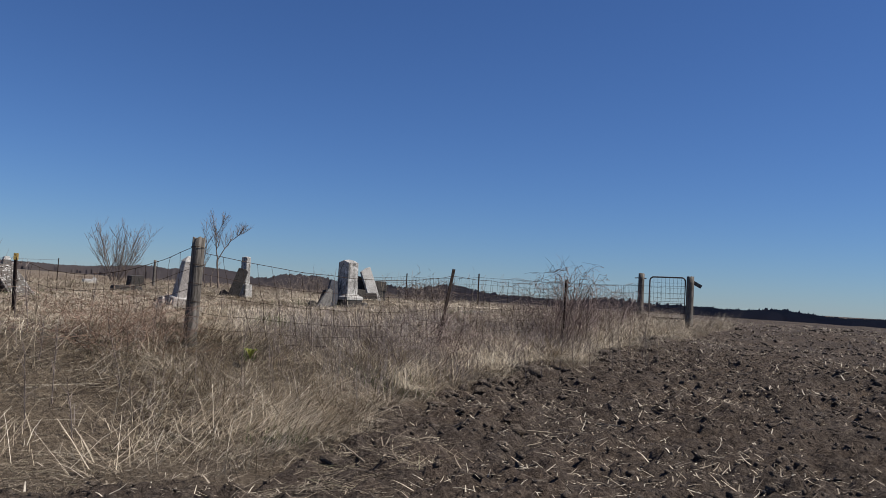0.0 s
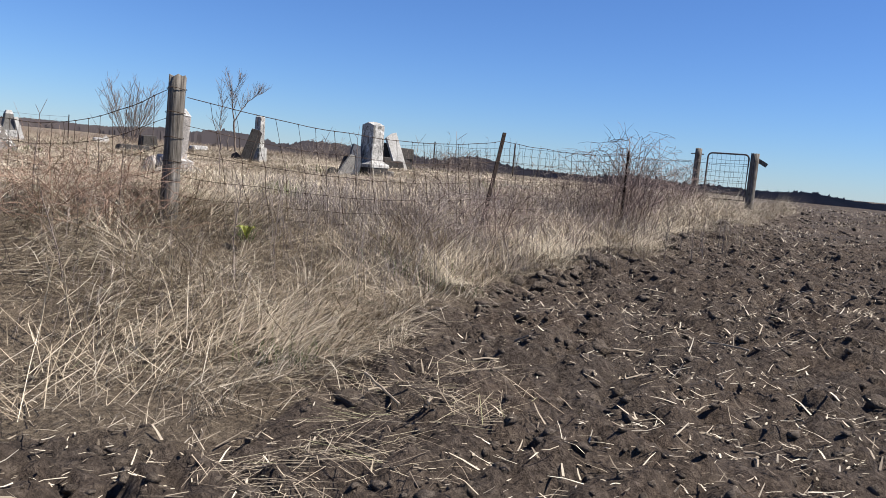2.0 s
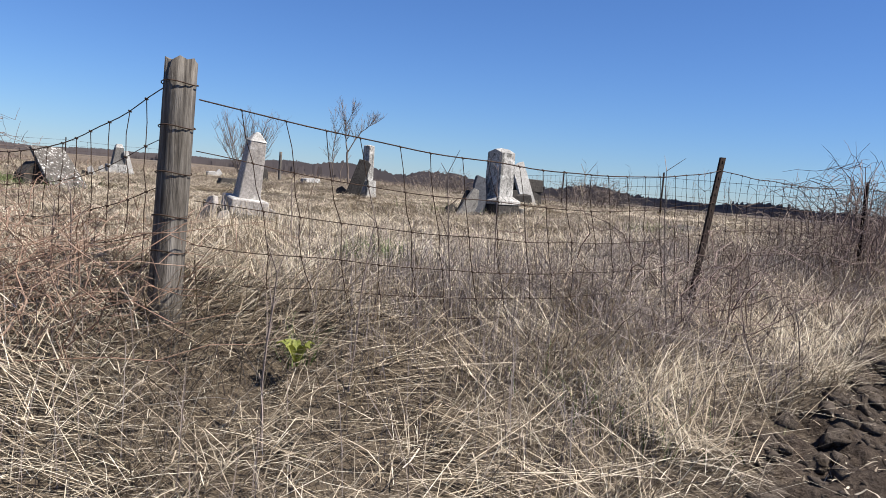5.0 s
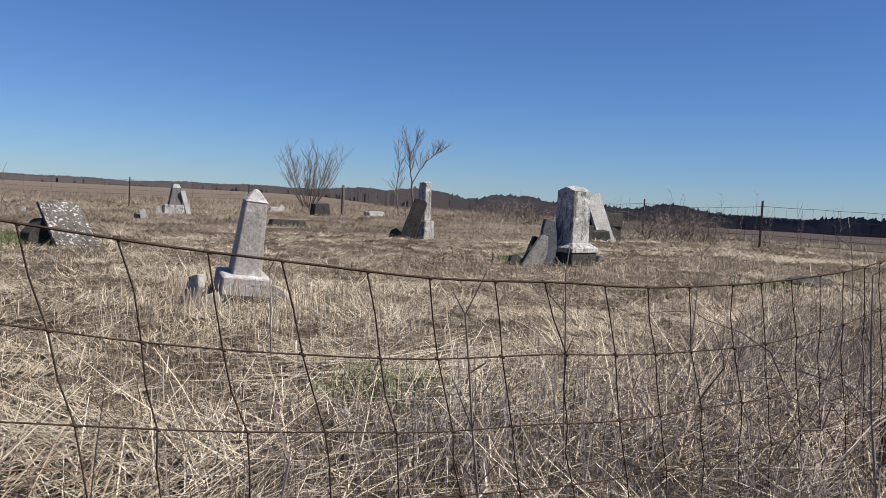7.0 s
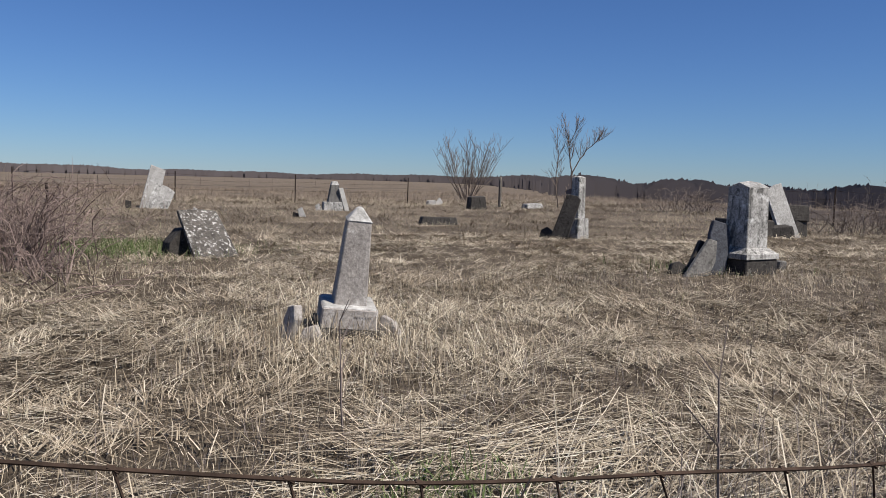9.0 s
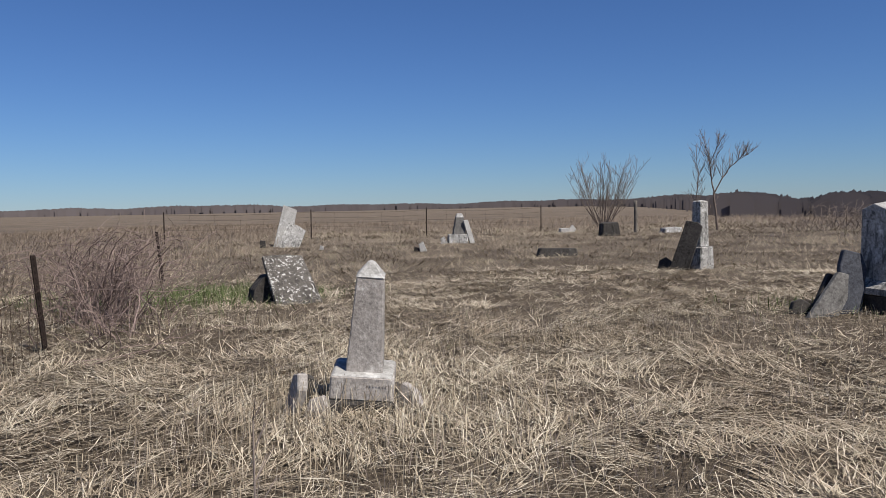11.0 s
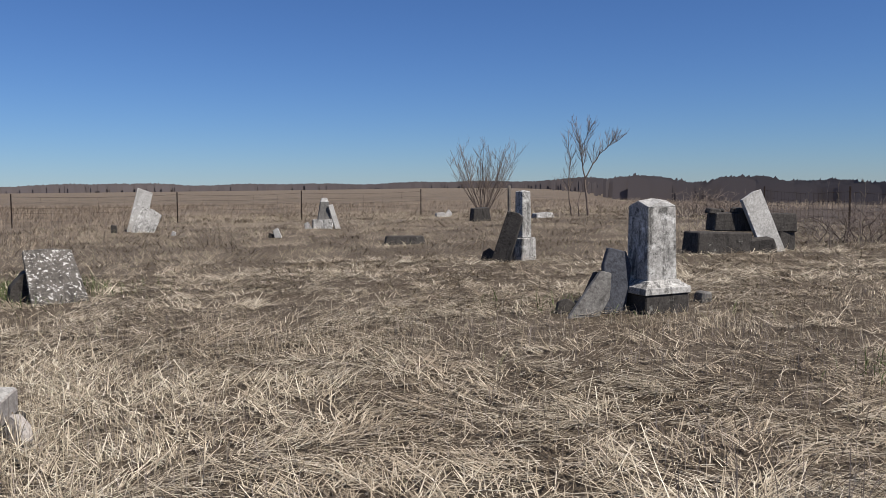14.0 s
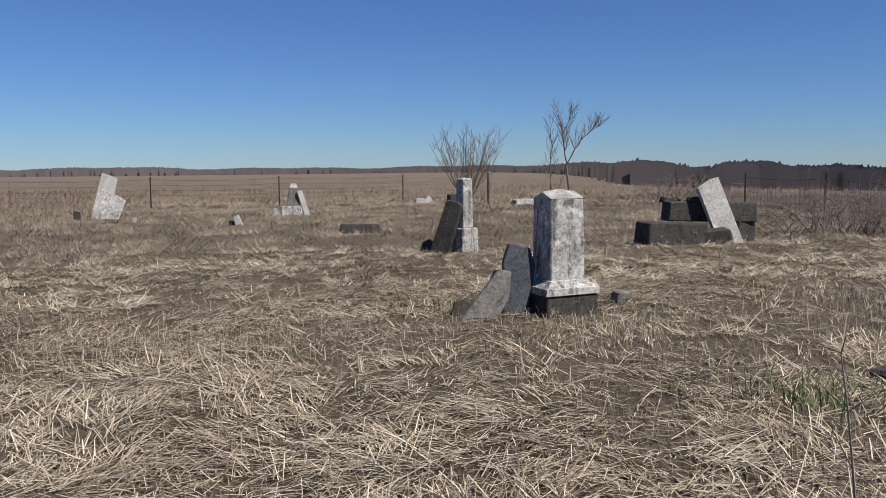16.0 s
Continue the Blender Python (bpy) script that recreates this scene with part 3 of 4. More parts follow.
def bare_tree():
    rnd = random.Random(5)
    x, y = 11.08, 28.6
    t = thing("tree", "small bare young tree with two slim trunks", "tree", at=(x, y, gz(x, y) - 0.05))
    for name, shape, r0, r1, shoots, reach, start in (
            ("trunk", [(0.05, 0, 0), (-0.02, 0, 0.7), (-0.08, 0, 1.45)], 0.050, 0.036, 3, 0.5, 0.5),
            ("limb", [(-0.08, 0, 1.42), (-0.14, 0.05, 2.0), (-0.22, 0.1, 2.6), (-0.42, 0.1, 3.5)], 0.030, 0.007, 26, 0.85, 0.25),
            ("limb", [(-0.20, 0.1, 2.45), (-0.02, 0.0, 2.95), (0.10, -0.1, 3.4)], 0.017, 0.006, 18, 0.7, 0.1),
            ("limb", [(-0.08, 0, 1.42), (0.20, -0.1, 1.95), (0.46, -0.15, 2.35), (0.80, -0.2, 2.62), (1.12, -0.2, 2.80)], 0.028, 0.006, 34, 0.8, 0.2),
            ("trunk", [(-0.50, 0.2, 0), (-0.62, 0.2, 0.7), (-0.64, 0.2, 1.4), (-0.58, 0.2, 2.1), (-0.68, 0.2, 3.2)], 0.030, 0.006, 30, 0.7, 0.35),
            ("stem", [(-0.30, -0.1, 0), (-0.36, -0.1, 0.5), (-0.22, -0.1, 1.0)], 0.03, 0.012, 3, 0.4, 0.3)):
        bm = bmesh.new()
        limb(bm, rnd, shape, r0, r1, shoots, reach, 0.7, start)
        part(name, bm, TWIG, t)


def shrub(name, label, x, y, stems, height, fan, seed, rad=0.02):
    """Many straight stems that fan out from one root, each with a few upward shoots."""
    rnd = random.Random(seed)
    t = thing(name, label, "shrub", at=(x, y, gz(x, y) - 0.04))
    for k in range(stems):
        bm = bmesh.new()
        a = 2.4 * k + rnd.gauss(0, 0.3)
        f = fan * math.sqrt((k + 0.5) / stems)
        long = height * rnd.uniform(0.62, 1.0) * (1.08 - 0.16 * f)
        base = Vector((math.cos(a) * 0.25 * f + rnd.gauss(0, 0.08), math.sin(a) * 0.2, 0))
        go = Vector((math.cos(a) * f, math.sin(a) * f * 0.6, 1)).normalized()
        tip = base + go * long + Vector((0, 0, 0.08 * long))
        limb(bm, rnd, [base, base + go * long * 0.5, tip], rad * 0.8, 0.006, 7, long * 0.36, 0.5, 0.35)
        part("stem", bm, TWIG, t)


def brambles(name, label, x0, y0, x1, y1, canes, height, seed, rad=0.007, material=None):
    """Arching canes tangled along a stretch of ground."""
    rnd = random.Random(seed)
    bm = bmesh.new()
    for _ in range(canes):
        t = rnd.gauss(0.5, 0.22)
        x, y = x0 + (x1 - x0) * t + rnd.gauss(0, 0.2), y0 + (y1 - y0) * t + rnd.gauss(0, 0.2)
        a = rnd.uniform(0, 6.28)
        reach, h = rnd.uniform(0.2, 0.9), height * rnd.uniform(0.4, 1.0) * math.exp(-((t - 0.5) / 0.5) ** 2)
        z = gz(x, y) - 0.03
        p, w = [], rnd.uniform(0.6, 1.6)
        for k in range(9):
            u = k / 8
            p.append(Vector((x + math.cos(a + 0.9 * u) * reach * u * 1.2 + rnd.gauss(0, 0.025), y + math.sin(a + 0.9 * u) * reach * u * 1.2 + rnd.gauss(0, 0.025),
                             z + h * math.sin(min(u * w, 1.0) * math.pi * 0.62 + 0.0) / 0.93 + rnd.gauss(0, 0.02))))
        tube_points(bm, p, [rad * (1 - 0.7 * k / 8) for k in range(9)], 3)
        for k in range(2, 9):
            if rnd.random() < 0.75:
                side = Vector((rnd.gauss(0, 1), rnd.gauss(0, 1), rnd.gauss(0.3, 0.7))).normalized() * rnd.uniform(0.08, 0.3)
                tube_points(bm, [p[k], p[k] + side * 0.5 + Vector((0, 0, 0.02)), p[k] + side], [rad * 0.4, rad * 0.33, rad * 0.22], 3)
    ob = part(name, bm, material or TWIG)
    return tagged(ob, label, "brambles", kind="stuff")


bare_tree()
shrub("shrub", "leafless many-stemmed shrub fanning upward", 7.95, 34.6, 30, 3.0, 0.78, 3)
brambles("brambles", "tangled leafless brambles heaped over a fence post", 6.6, 1.64, 8.7, 2.5, 150, 1.28, 11, 0.0060, BRIAR)
brambles("brambles", "sparse bare briars along the fence to the gate", 8.6, 2.7, 13.6, 5.5, 90, 0.7, 19, 0.0055, BRIAR)
brambles("brambles", "purple-brown bramble tangle by the side fence", -0.85, 6.0, -2.3, 8.9, 200, 0.95, 12, 0.0065, BRIAR)
brambles("brambles", "low bare brambles behind the stone pile", 11.2, 13.6, 13.6, 12.6, 110, 0.75, 13)
brambles("brambles", "thin bare briars growing through the fence wire", 2.8, 0.2, 4.6, 0.4, 60, 0.75, 14, 0.0045, BRIAR)
brambles("brambles", "thin bare briars growing through the fence wire", 5.6, 1.9, 8.0, 2.4, 60, 0.7, 17, 0.005)
brambles("brambles", "thin grey briars at the foot of the wire", 2.2, -0.15, 3.7, 0.2, 46, 0.55, 18, 0.003, WEED)
brambles("brambles", "low bare brush by the leaning tree", 12.3, 27.0, 16.5, 25.5, 90, 0.9, 15, 0.011)
brambles("brambles", "russet dead weed clump beside the corner post", -0.55, 0.30, 0.15, -0.25, 110, 0.50, 16, 0.0033, RUSSET)

# ---- fences ----
CORNER = Vector((0.49, 0.0, 0))
LEVELS = (0.0, 0.205, 0.40, 0.575, 0.715, 0.82)


def wood_post(name, x, y, height, radius, lean=(0, 0), parent=None, label="", seed=1):
    """A round split post with a ragged, checked top."""
    rnd = random.Random(seed)
    bm = bmesh.new()
    sides, rows = 14, 9
    rings = []
    for r in range(rows + 1):
        z = -0.3 + (height + 0.3) * r / rows
        ring = []
        for k in range(sides):
            a = 2 * math.pi * k / sides
            q = radius * (1.06 - 0.10 * r / rows) * (1 + 0.08 * noise.noise(Vector((math.cos(a) * 2, math.sin(a) * 2, z * 0.8 + seed))))
            q *= 0.9 if k % 5 == seed % 5 else 1.0
            top = rnd.uniform(-0.012, 0.012) if r == rows else 0
            ring.append(bm.verts.new((math.cos(a) * q + lean[0] * z, math.sin(a) * q + lean[1] * z, z + top)))
        rings.append(ring)
    for a, b in zip(rings[:-1], rings[1:]):
        for k in range(sides):
            f = bm.faces.new((a[k], a[(k + 1) % sides], b[(k + 1) % sides], b[k]))
            f.smooth = True
    mid = bm.verts.new((lean[0] * height, lean[1] * height, height - 0.012))
    for k in range(sides):
        bm.faces.new((rings[-1][k], rings[-1][(k + 1) % sides], mid))
    return part(name, bm, WOOD, parent, label, pose(x, y, gz(x, y)))


def steel_post(x, y, height, lean, parent, yaw=0.0, label=""):
    """A studded T-section post."""
    bm = bmesh.new()
    for cx, cy, sx, sy in ((0, 0, 0.044, 0.007), (0, 0.016, 0.007, 0.03)):
        bmesh.ops.create_cube(bm, size=1, matrix=pose(cx, cy, height / 2 - 0.15) @ Matrix.Diagonal((sx, sy, height + 0.3, 1)))
    for k in range(int(height / 0.055)):
        bmesh.ops.create_cube(bm, size=1, matrix=pose(0, -0.005, 0.06 + k * 0.055) @ Matrix.Diagonal((0.012, 0.008, 0.014, 1)))
    for v in bm.verts:
        v.co.x += lean[0] * v.co.z
        v.co.y += lean[1] * v.co.z
    return part("steel_post", bm, POSTSTEEL, parent, label, pose(x, y, gz(x, y), 0, 0, yaw))


def wire_run(a, b, sag, bow, u, level, top_a, top_b, rnd_seed):
    """A place on a line wire: u from 0 to 1 between two posts, level metres under the top wire."""
    x, y = a.x + (b.x - a.x) * u, a.y + (b.y - a.y) * u
    n = Vector((-(b.y - a.y), b.x - a.x, 0)).normalized()
    off = bow * 4 * u * (1 - u) + 0.012 * noise.noise(Vector((u * 7 + rnd_seed, level * 5, 1.0)))
    drop = sag * 4 * u * (1 - u) * (1 - 0.55 * level / 0.82)
    wob = 0.012 * noise.noise(Vector((u * 9 + rnd_seed, level * 3 + 4, 2.0)))
    return Vector((x + n.x * off, y + n.y * off, top_a + (top_b - top_a) * u - level - drop + wob))


def wire_panel(fence, a, b, top_a, top_b, sag, bow, seed, step=0.17, levels=LEVELS, thick=0.0019, slant=0.0):
    """Woven field wire between two posts: line wires, and kinked stays tied to each of them."""
    span = (b - a).length
    count = max(3, round(span / step))
    for i, lv in enumerate(levels):
        bm = bmesh.new()
        pts = [wire_run(a, b, sag, bow, k / (count * 2), lv, top_a, top_b, seed) for k in range(count * 2 + 1)]
        r = thick * (1.5 if i == 0 else 1.0)
        tube_points(bm, pts, [r] * len(pts), 4)
        part("line_wire", bm, RUST, fence)
    for k in range(1, count):
        u = k / count
        bm = bmesh.new()
        knots = [wire_run(a, b, sag, bow, u + slant * lv / span + 0.012 * noise.noise(Vector((k * 1.7, lv * 9, seed))), lv, top_a, top_b, seed) for lv in levels]
        pts = []
        for p, q in zip(knots[:-1], knots[1:]):
            side = Vector((0.02 * noise.noise(Vector((k * 2.3, p.z * 6, seed + 5))), 0.006, 0))
            pts += [p, p.lerp(q, 0.5) + side]
        pts.append(knots[-1])
        tube_points(bm, pts, [thick] * len(pts), 4)
        for p in knots:
            tube_points(bm, [p + Vector((-0.007, 0, 0.003)), p + Vector((0, 0.002, 0)), p + Vector((0.007, 0, -0.004))], [thick * 1.7, thick * 2.1, thick * 1.7], 4)
        part("stay_wire", bm, RUST, fence)


def post_ties(fence, x, y, zs, radius, lean):
    """Wire wrapped round a wooden post."""
    base = gz(x, y)
    for z in zs:
        bm = bmesh.new()
        h = z - base
        pts = [Vector((x + lean[0] * h + math.cos(t) * radius, y + lean[1] * h + math.sin(t) * radius, z + 0.006 * math.sin(t * 2))) for t in np.linspace(0, 6.4, 17)]
        tube_points(bm, pts, [0.0024] * 17, 4)
        part("wire_tie", bm, RUST, fence)


def fences():
    front = thing("wire_fence", "rusty woven wire field fence on leaning steel posts", "fence")
    g = lambda p: gz(p[0], p[1])  # noqa: E731
    st1_base, st1_top = Vector((3.72, 0.50, 0)), Vector((4.05, 0.66, 2.74))
    mid = Vector((7.42, 1.97, 0))
    gate_l = Vector((14.2, 6.05, 0))
    wood_post("wooden_post", 0.47, 0.02, 2.83 - gz(0.47, 0.02), 0.066, (0.02, 0.0), front, "weathered round wooden corner post", 3)
    post_ties(front, 0.47, 0.02, [2.74, 2.57, 2.39, 2.22, 2.08], 0.070, (0.02, 0))
    h = 2.75 - g(st1_base)
    steel_post(st1_base.x, st1_base.y, h, ((st1_top.x - st1_base.x) / h, (st1_top.y - st1_base.y) / h), front, 0, "leaning rusty steel post")
    steel_post(mid.x, mid.y, 2.78 - g(mid), (0.08, 0.02), front, 25)
    wire_panel(front, CORNER + Vector((0.07, 0, 0)), Vector((4.02, 0.64, 0)), 2.685, 2.66, 0.135, -0.23, 1, slant=0.2)
    wire_panel(front, Vector((4.02, 0.64, 0)), mid, 2.66, 2.72, 0.05, 0.0, 2)
    wire_panel(front, mid, gate_l, 2.72, 2.98, 0.05, 0.0, 3, 0.2)
    side = thing("wire_fence", "sagging woven wire side fence half lost in grass", "fence")
    s0, s1, s2 = Vector((-0.62, 2.74, 0)), Vector((-1.25, 5.8, 0)), Vector((-2.6, 11.5, 0))
    h0 = 2.60 - g(s0)
    p0 = steel_post(s0.x - 0.06, s0.y - 0.08, h0, (0.07, 0.05), side, 70, "steel post with a yellow-painted tip")
    yellow, nt, b = mat("worn_yellow_paint", 0.7)
    nt.links.new(ramp(nt, noise_tex(nt, coords(nt), 40), [(0.4, (0.16, 0.10, 0.04)), (0.6, (0.45, 0.32, 0.08))]), b.inputs["Base Color"])
    bm = bmesh.new()
    bmesh.ops.create_cube(bm, size=1, matrix=pose(0.07 * h0, 0.05 * h0 + 0.008, h0 - 0.03) @ Matrix.Diagonal((0.05, 0.042, 0.075, 1)))
    part("painted_tip", bm, yellow, p0, "worn yellow paint")
    steel_post(s1.x, s1.y, 2.72 - g(s1), (-0.10, 0.0), side, 70)
    steel_post(s2.x, s2.y, 2.75 - g(s2), (-0.14, 0.0), side, 70)
    wire_panel(side, CORNER + Vector((-0.03, 0.07, 0)), s0, 2.74, 2.52, 0.20, 0.0, 4)
    wire_panel(side, s0, s1, 2.52, 2.45, 0.10, 0.0, 5)
    wire_panel(side, s1, s2, 2.35, 2.35, 0.10, 0.0, 6, 0.3)
    back = thing("wire_fence", "wire fence on thin steel posts at the back of the graveyard", "fence")
    b = [Vector((-9.3, 28.0, 0)), Vector((-4.3, 30.35, 0)), Vector((0.2, 32.0, 0)), Vector((5.15, 34.3, 0))]
    for p in b:
        steel_post(p.x, p.y, 3.05 - g(p), (0.01, 0), back)
    for p, q in zip(b[:-1], b[1:]):
        wire_panel(back, p, q, 2.95, 2.95, 0.06, 0, 7, 0.9, LEVELS[:4], 0.003)
    wood_post("wooden_post", 8.2, 28.8, 3.16 - gz(8.2, 28.8), 0.06, (0.0, 0), back, "grey wooden post", 9)
    far = thing("wire_fence", "wire fence on steel posts along the far side", "fence")
    b = [Vector((12.5, 10.65, 0)), Vector((13.6, 16.2, 0)), Vector((14.6, 22.0, 0))]
    for p in b:
        steel_post(p.x, p.y, 3.06 - g(p), (0.0, 0), far)
    wire_panel(far, gate_end, b[0], 2.95, 2.95, 0.05, 0, 8, 0.25, LEVELS[:5], 0.0025)
    for p, q in zip(b[:-1], b[1:]):
        wire_panel(far, p, q, 2.95, 2.95, 0.06, 0, 9, 0.3, LEVELS[:5], 0.0025)


gate_end = Vector((14.6, 4.75, 0))


def gate():
    """A tubular walk gate filled with wire, between two stout posts."""
    a, b = Vector((14.25, 6.02, 0)), gate_end
    z0 = gz(14.4, 5.4)
    left = tagged(wood_post("wooden_post", a.x, a.y, 3.24 - gz(a.x, a.y), 0.085, (0, 0), None, "", 5), "stout wooden gate post with a rusty hinge bolt", "post", "gate posts")
    right = tagged(wood_post("wooden_post", b.x, b.y, 3.2 - gz(b.x, b.y), 0.095, (0, 0), None, "", 6), "stout wooden gate post with a broken rail stub", "post", "gate posts")
    bm = bmesh.new()
    bmesh.ops.create_cube(bm, size=1, matrix=pose(0.12, -0.1, 1.07, 0, 28, -50) @ Matrix.Diagonal((0.26, 0.06, 0.09, 1)))
    part("rail_stub", bm, WOOD, right)
    bm = bmesh.new()
    tube_points(bm, [Vector((-0.14, 0.1, 1.0)), Vector((0.0, 0.0, 1.01)), Vector((0.1, -0.08, 1.0))], [0.014, 0.012, 0.016], 6)
    part("hinge_bolt", bm, GALV, left)
    t = thing("garden_gate", "rounded tubular steel walk gate filled with wire", "gate")
    d = (b - a).normalized()
    p, q = a + d * 0.24, b - d * 0.13
    lo, hi, r = z0 + 0.08, z0 + 1.12, 0.10
    pts = [Vector((p.x, p.y, lo))]
    for k in range(7):
        w = k / 6 * math.pi / 2
        c = p + d * (r - r * math.cos(w))
        pts.append(Vector((c.x, c.y, hi - r + r * math.sin(w))))
    for k in range(7):
        w = k / 6 * math.pi / 2
        c = q - d * (r - r * math.sin(w))
        pts.append(Vector((c.x, c.y, hi - r + r * math.cos(w))))
    pts.append(Vector((q.x, q.y, lo)))
    pts.append(Vector((p.x, p.y, lo)))
    bm = bmesh.new()
    tube_points(bm, pts, [0.019] * len(pts), 8)
    part("frame", bm, GALV, t)
    for k in range(1, 8):
        z = lo + (hi - lo) * k / 8
        bm = bmesh.new()
        tube_points(bm, [Vector((p.x, p.y, z)), Vector(((p.x + q.x) / 2, (p.y + q.y) / 2, z - 0.02)), Vector((q.x, q.y, z))], [0.003] * 3, 4)
        part("line_wire", bm, RUST, t)
    for k in range(1, 9):
        c = p.lerp(q, k / 9)
        bm = bmesh.new()
        tube_points(bm, [Vector((c.x, c.y, lo)), Vector((c.x + 0.02, c.y, (lo + hi) / 2)), Vector((c.x, c.y, hi))], [0.003] * 3, 4)
        part("stay_wire", bm, RUST, t)


fences()
gate()

# ---- gravestones ----


def worn(bm, amount, cuts=5, seed=0):
    """Softened, chipped edges and an uneven face."""
    bmesh.ops.bevel(bm, geom=list(bm.edges), offset=amount * 1.3, segments=1, affect='EDGES', clamp_overlap=True)
    long = [e for e in bm.edges if e.calc_length() > 0.06]
    bmesh.ops.subdivide_edges(bm, edges=long, cuts=cuts, use_grid_fill=True)
    bmesh.ops.triangulate(bm, faces=[f for f in bm.faces if len(f.verts) > 4])
    bm.normal_update()
    o = Vector((seed * 3.1, seed * 1.7, seed * 0.9))
    for v in bm.verts:
        k = noise.noise(v.co * 9 + o) * 0.5 + noise.noise(v.co * 28 + o) * 0.5
        v.co += v.normal * amount * 0.55 * k


def frustum(w0, d0, w1, d1, h, shift=(0, 0), cap=0.0):
    """A tapered block on the ground plane; cap: height of a pyramid on top."""
    bm = bmesh.new()
    lo = [bm.verts.new((sx * w0 / 2, sy * d0 / 2, 0)) for sx, sy in ((-1, -1), (1, -1), (1, 1), (-1, 1))]
    hi = [bm.verts.new((sx * w1 / 2 + shift[0], sy * d1 / 2 + shift[1], h)) for sx, sy in ((-1, -1), (1, -1), (1, 1), (-1, 1))]
    bm.faces.new(lo[::-1])
    for k in range(4):
        bm.faces.new((lo[k], lo[(k + 1) % 4], hi[(k + 1) % 4], hi[k]))
    if cap:
        tip = bm.verts.new((shift[0], shift[1], h + cap))
        for k in range(4):
            bm.faces.new((hi[k], hi[(k + 1) % 4], tip))
    else:
        bm.faces.new(hi)
    return bm


def outline_slab(corners, thick):
    """An upright slab: an outline in x and z, given a thickness along y."""
    bm = bmesh.new()
    f = [bm.verts.new((x, -thick / 2, z)) for x, z in corners]
    b = [bm.verts.new((x, thick / 2, z)) for x, z in corners]
    bm.faces.new(f)
    bm.faces.new(b[::-1])
    for k in range(len(f)):
        bm.faces.new((f[k], b[k], b[(k + 1) % len(f)], f[(k + 1) % len(f)]))
    return bm


def stone(name, bm, material, parent=None, label="", m=None, wear=0.006, seed=1, cuts=5):
    worn(bm, wear, cuts, seed)
    return part(name, bm, material, parent, label, m)


def slab_thing(label, corners, thick, at, turn, material, category="gravestone", name="gravestone", wear=0.006, seed=1, sink=0.08):
    ob = stone(name, outline_slab(corners, thick), material, None, "", None, wear, seed)
    ob.matrix_basis = pose(at[0], at[1], gz(at[0], at[1]) - sink) @ pose(0, 0, 0, *turn)
    return tagged(ob, label, category)


def small_obelisk():
    x, y = 1.595, 4.01
    t = thing("grave_obelisk", "small leaning weathered obelisk on a block base", "gravestone", at=(x, y, gz(x, y)), turn=(5.7, 4.7, 4.5))
    z = 2.017 - gz(x, y)
    stone("plinth", frustum(0.43, 0.42, 0.41, 0.40, z + 0.16), DARK, t, "dark sunken plinth", pose(0, 0, -0.16), 0.010, 2)
    stone("base_block", frustum(0.352, 0.35, 0.345, 0.34, 0.135), WARM, t, "pale block with a worn face", pose(0, 0, z), 0.007, 3)
    stone("shaft", frustum(0.205, 0.20, 0.148, 0.145, 0.53, (0.005, 0)), WARM, t, "tapering shaft", pose(0.004, 0.0, z + 0.133), 0.005, 4, 6)
    # Tip whiter than the shaft: the sun on it is in the colour.
    stone("cap", frustum(0.166, 0.162, 0.03, 0.03, 0.088), WHITE, t, "pointed tip with sunlit white in its colour", pose(0.009, 0.0, z + 0.660), 0.006, 5, 4)
    # Thin white sheet added over the block, coloured like its sunlit upper face.
    stone("sunlit_sheet", frustum(0.338, 0.335, 0.31, 0.305, 0.010), WHITE, t, "thin white sheet giving the block a sunlit top", pose(0, 0, z + 0.131), 0.003, 6, 3)
    # a line of worn letters, too weathered to read
    bm = bmesh.new()
    for k in range(7):
        bmesh.ops.create_cube(bm, size=1, matrix=pose(0.03 + 0.017 * k, -0.1765, z + 0.093) @ Matrix.Diagonal((0.006, 0.003, 0.008, 1)))
    part("inscription", bm, WARM, t, "worn row of cut letters")


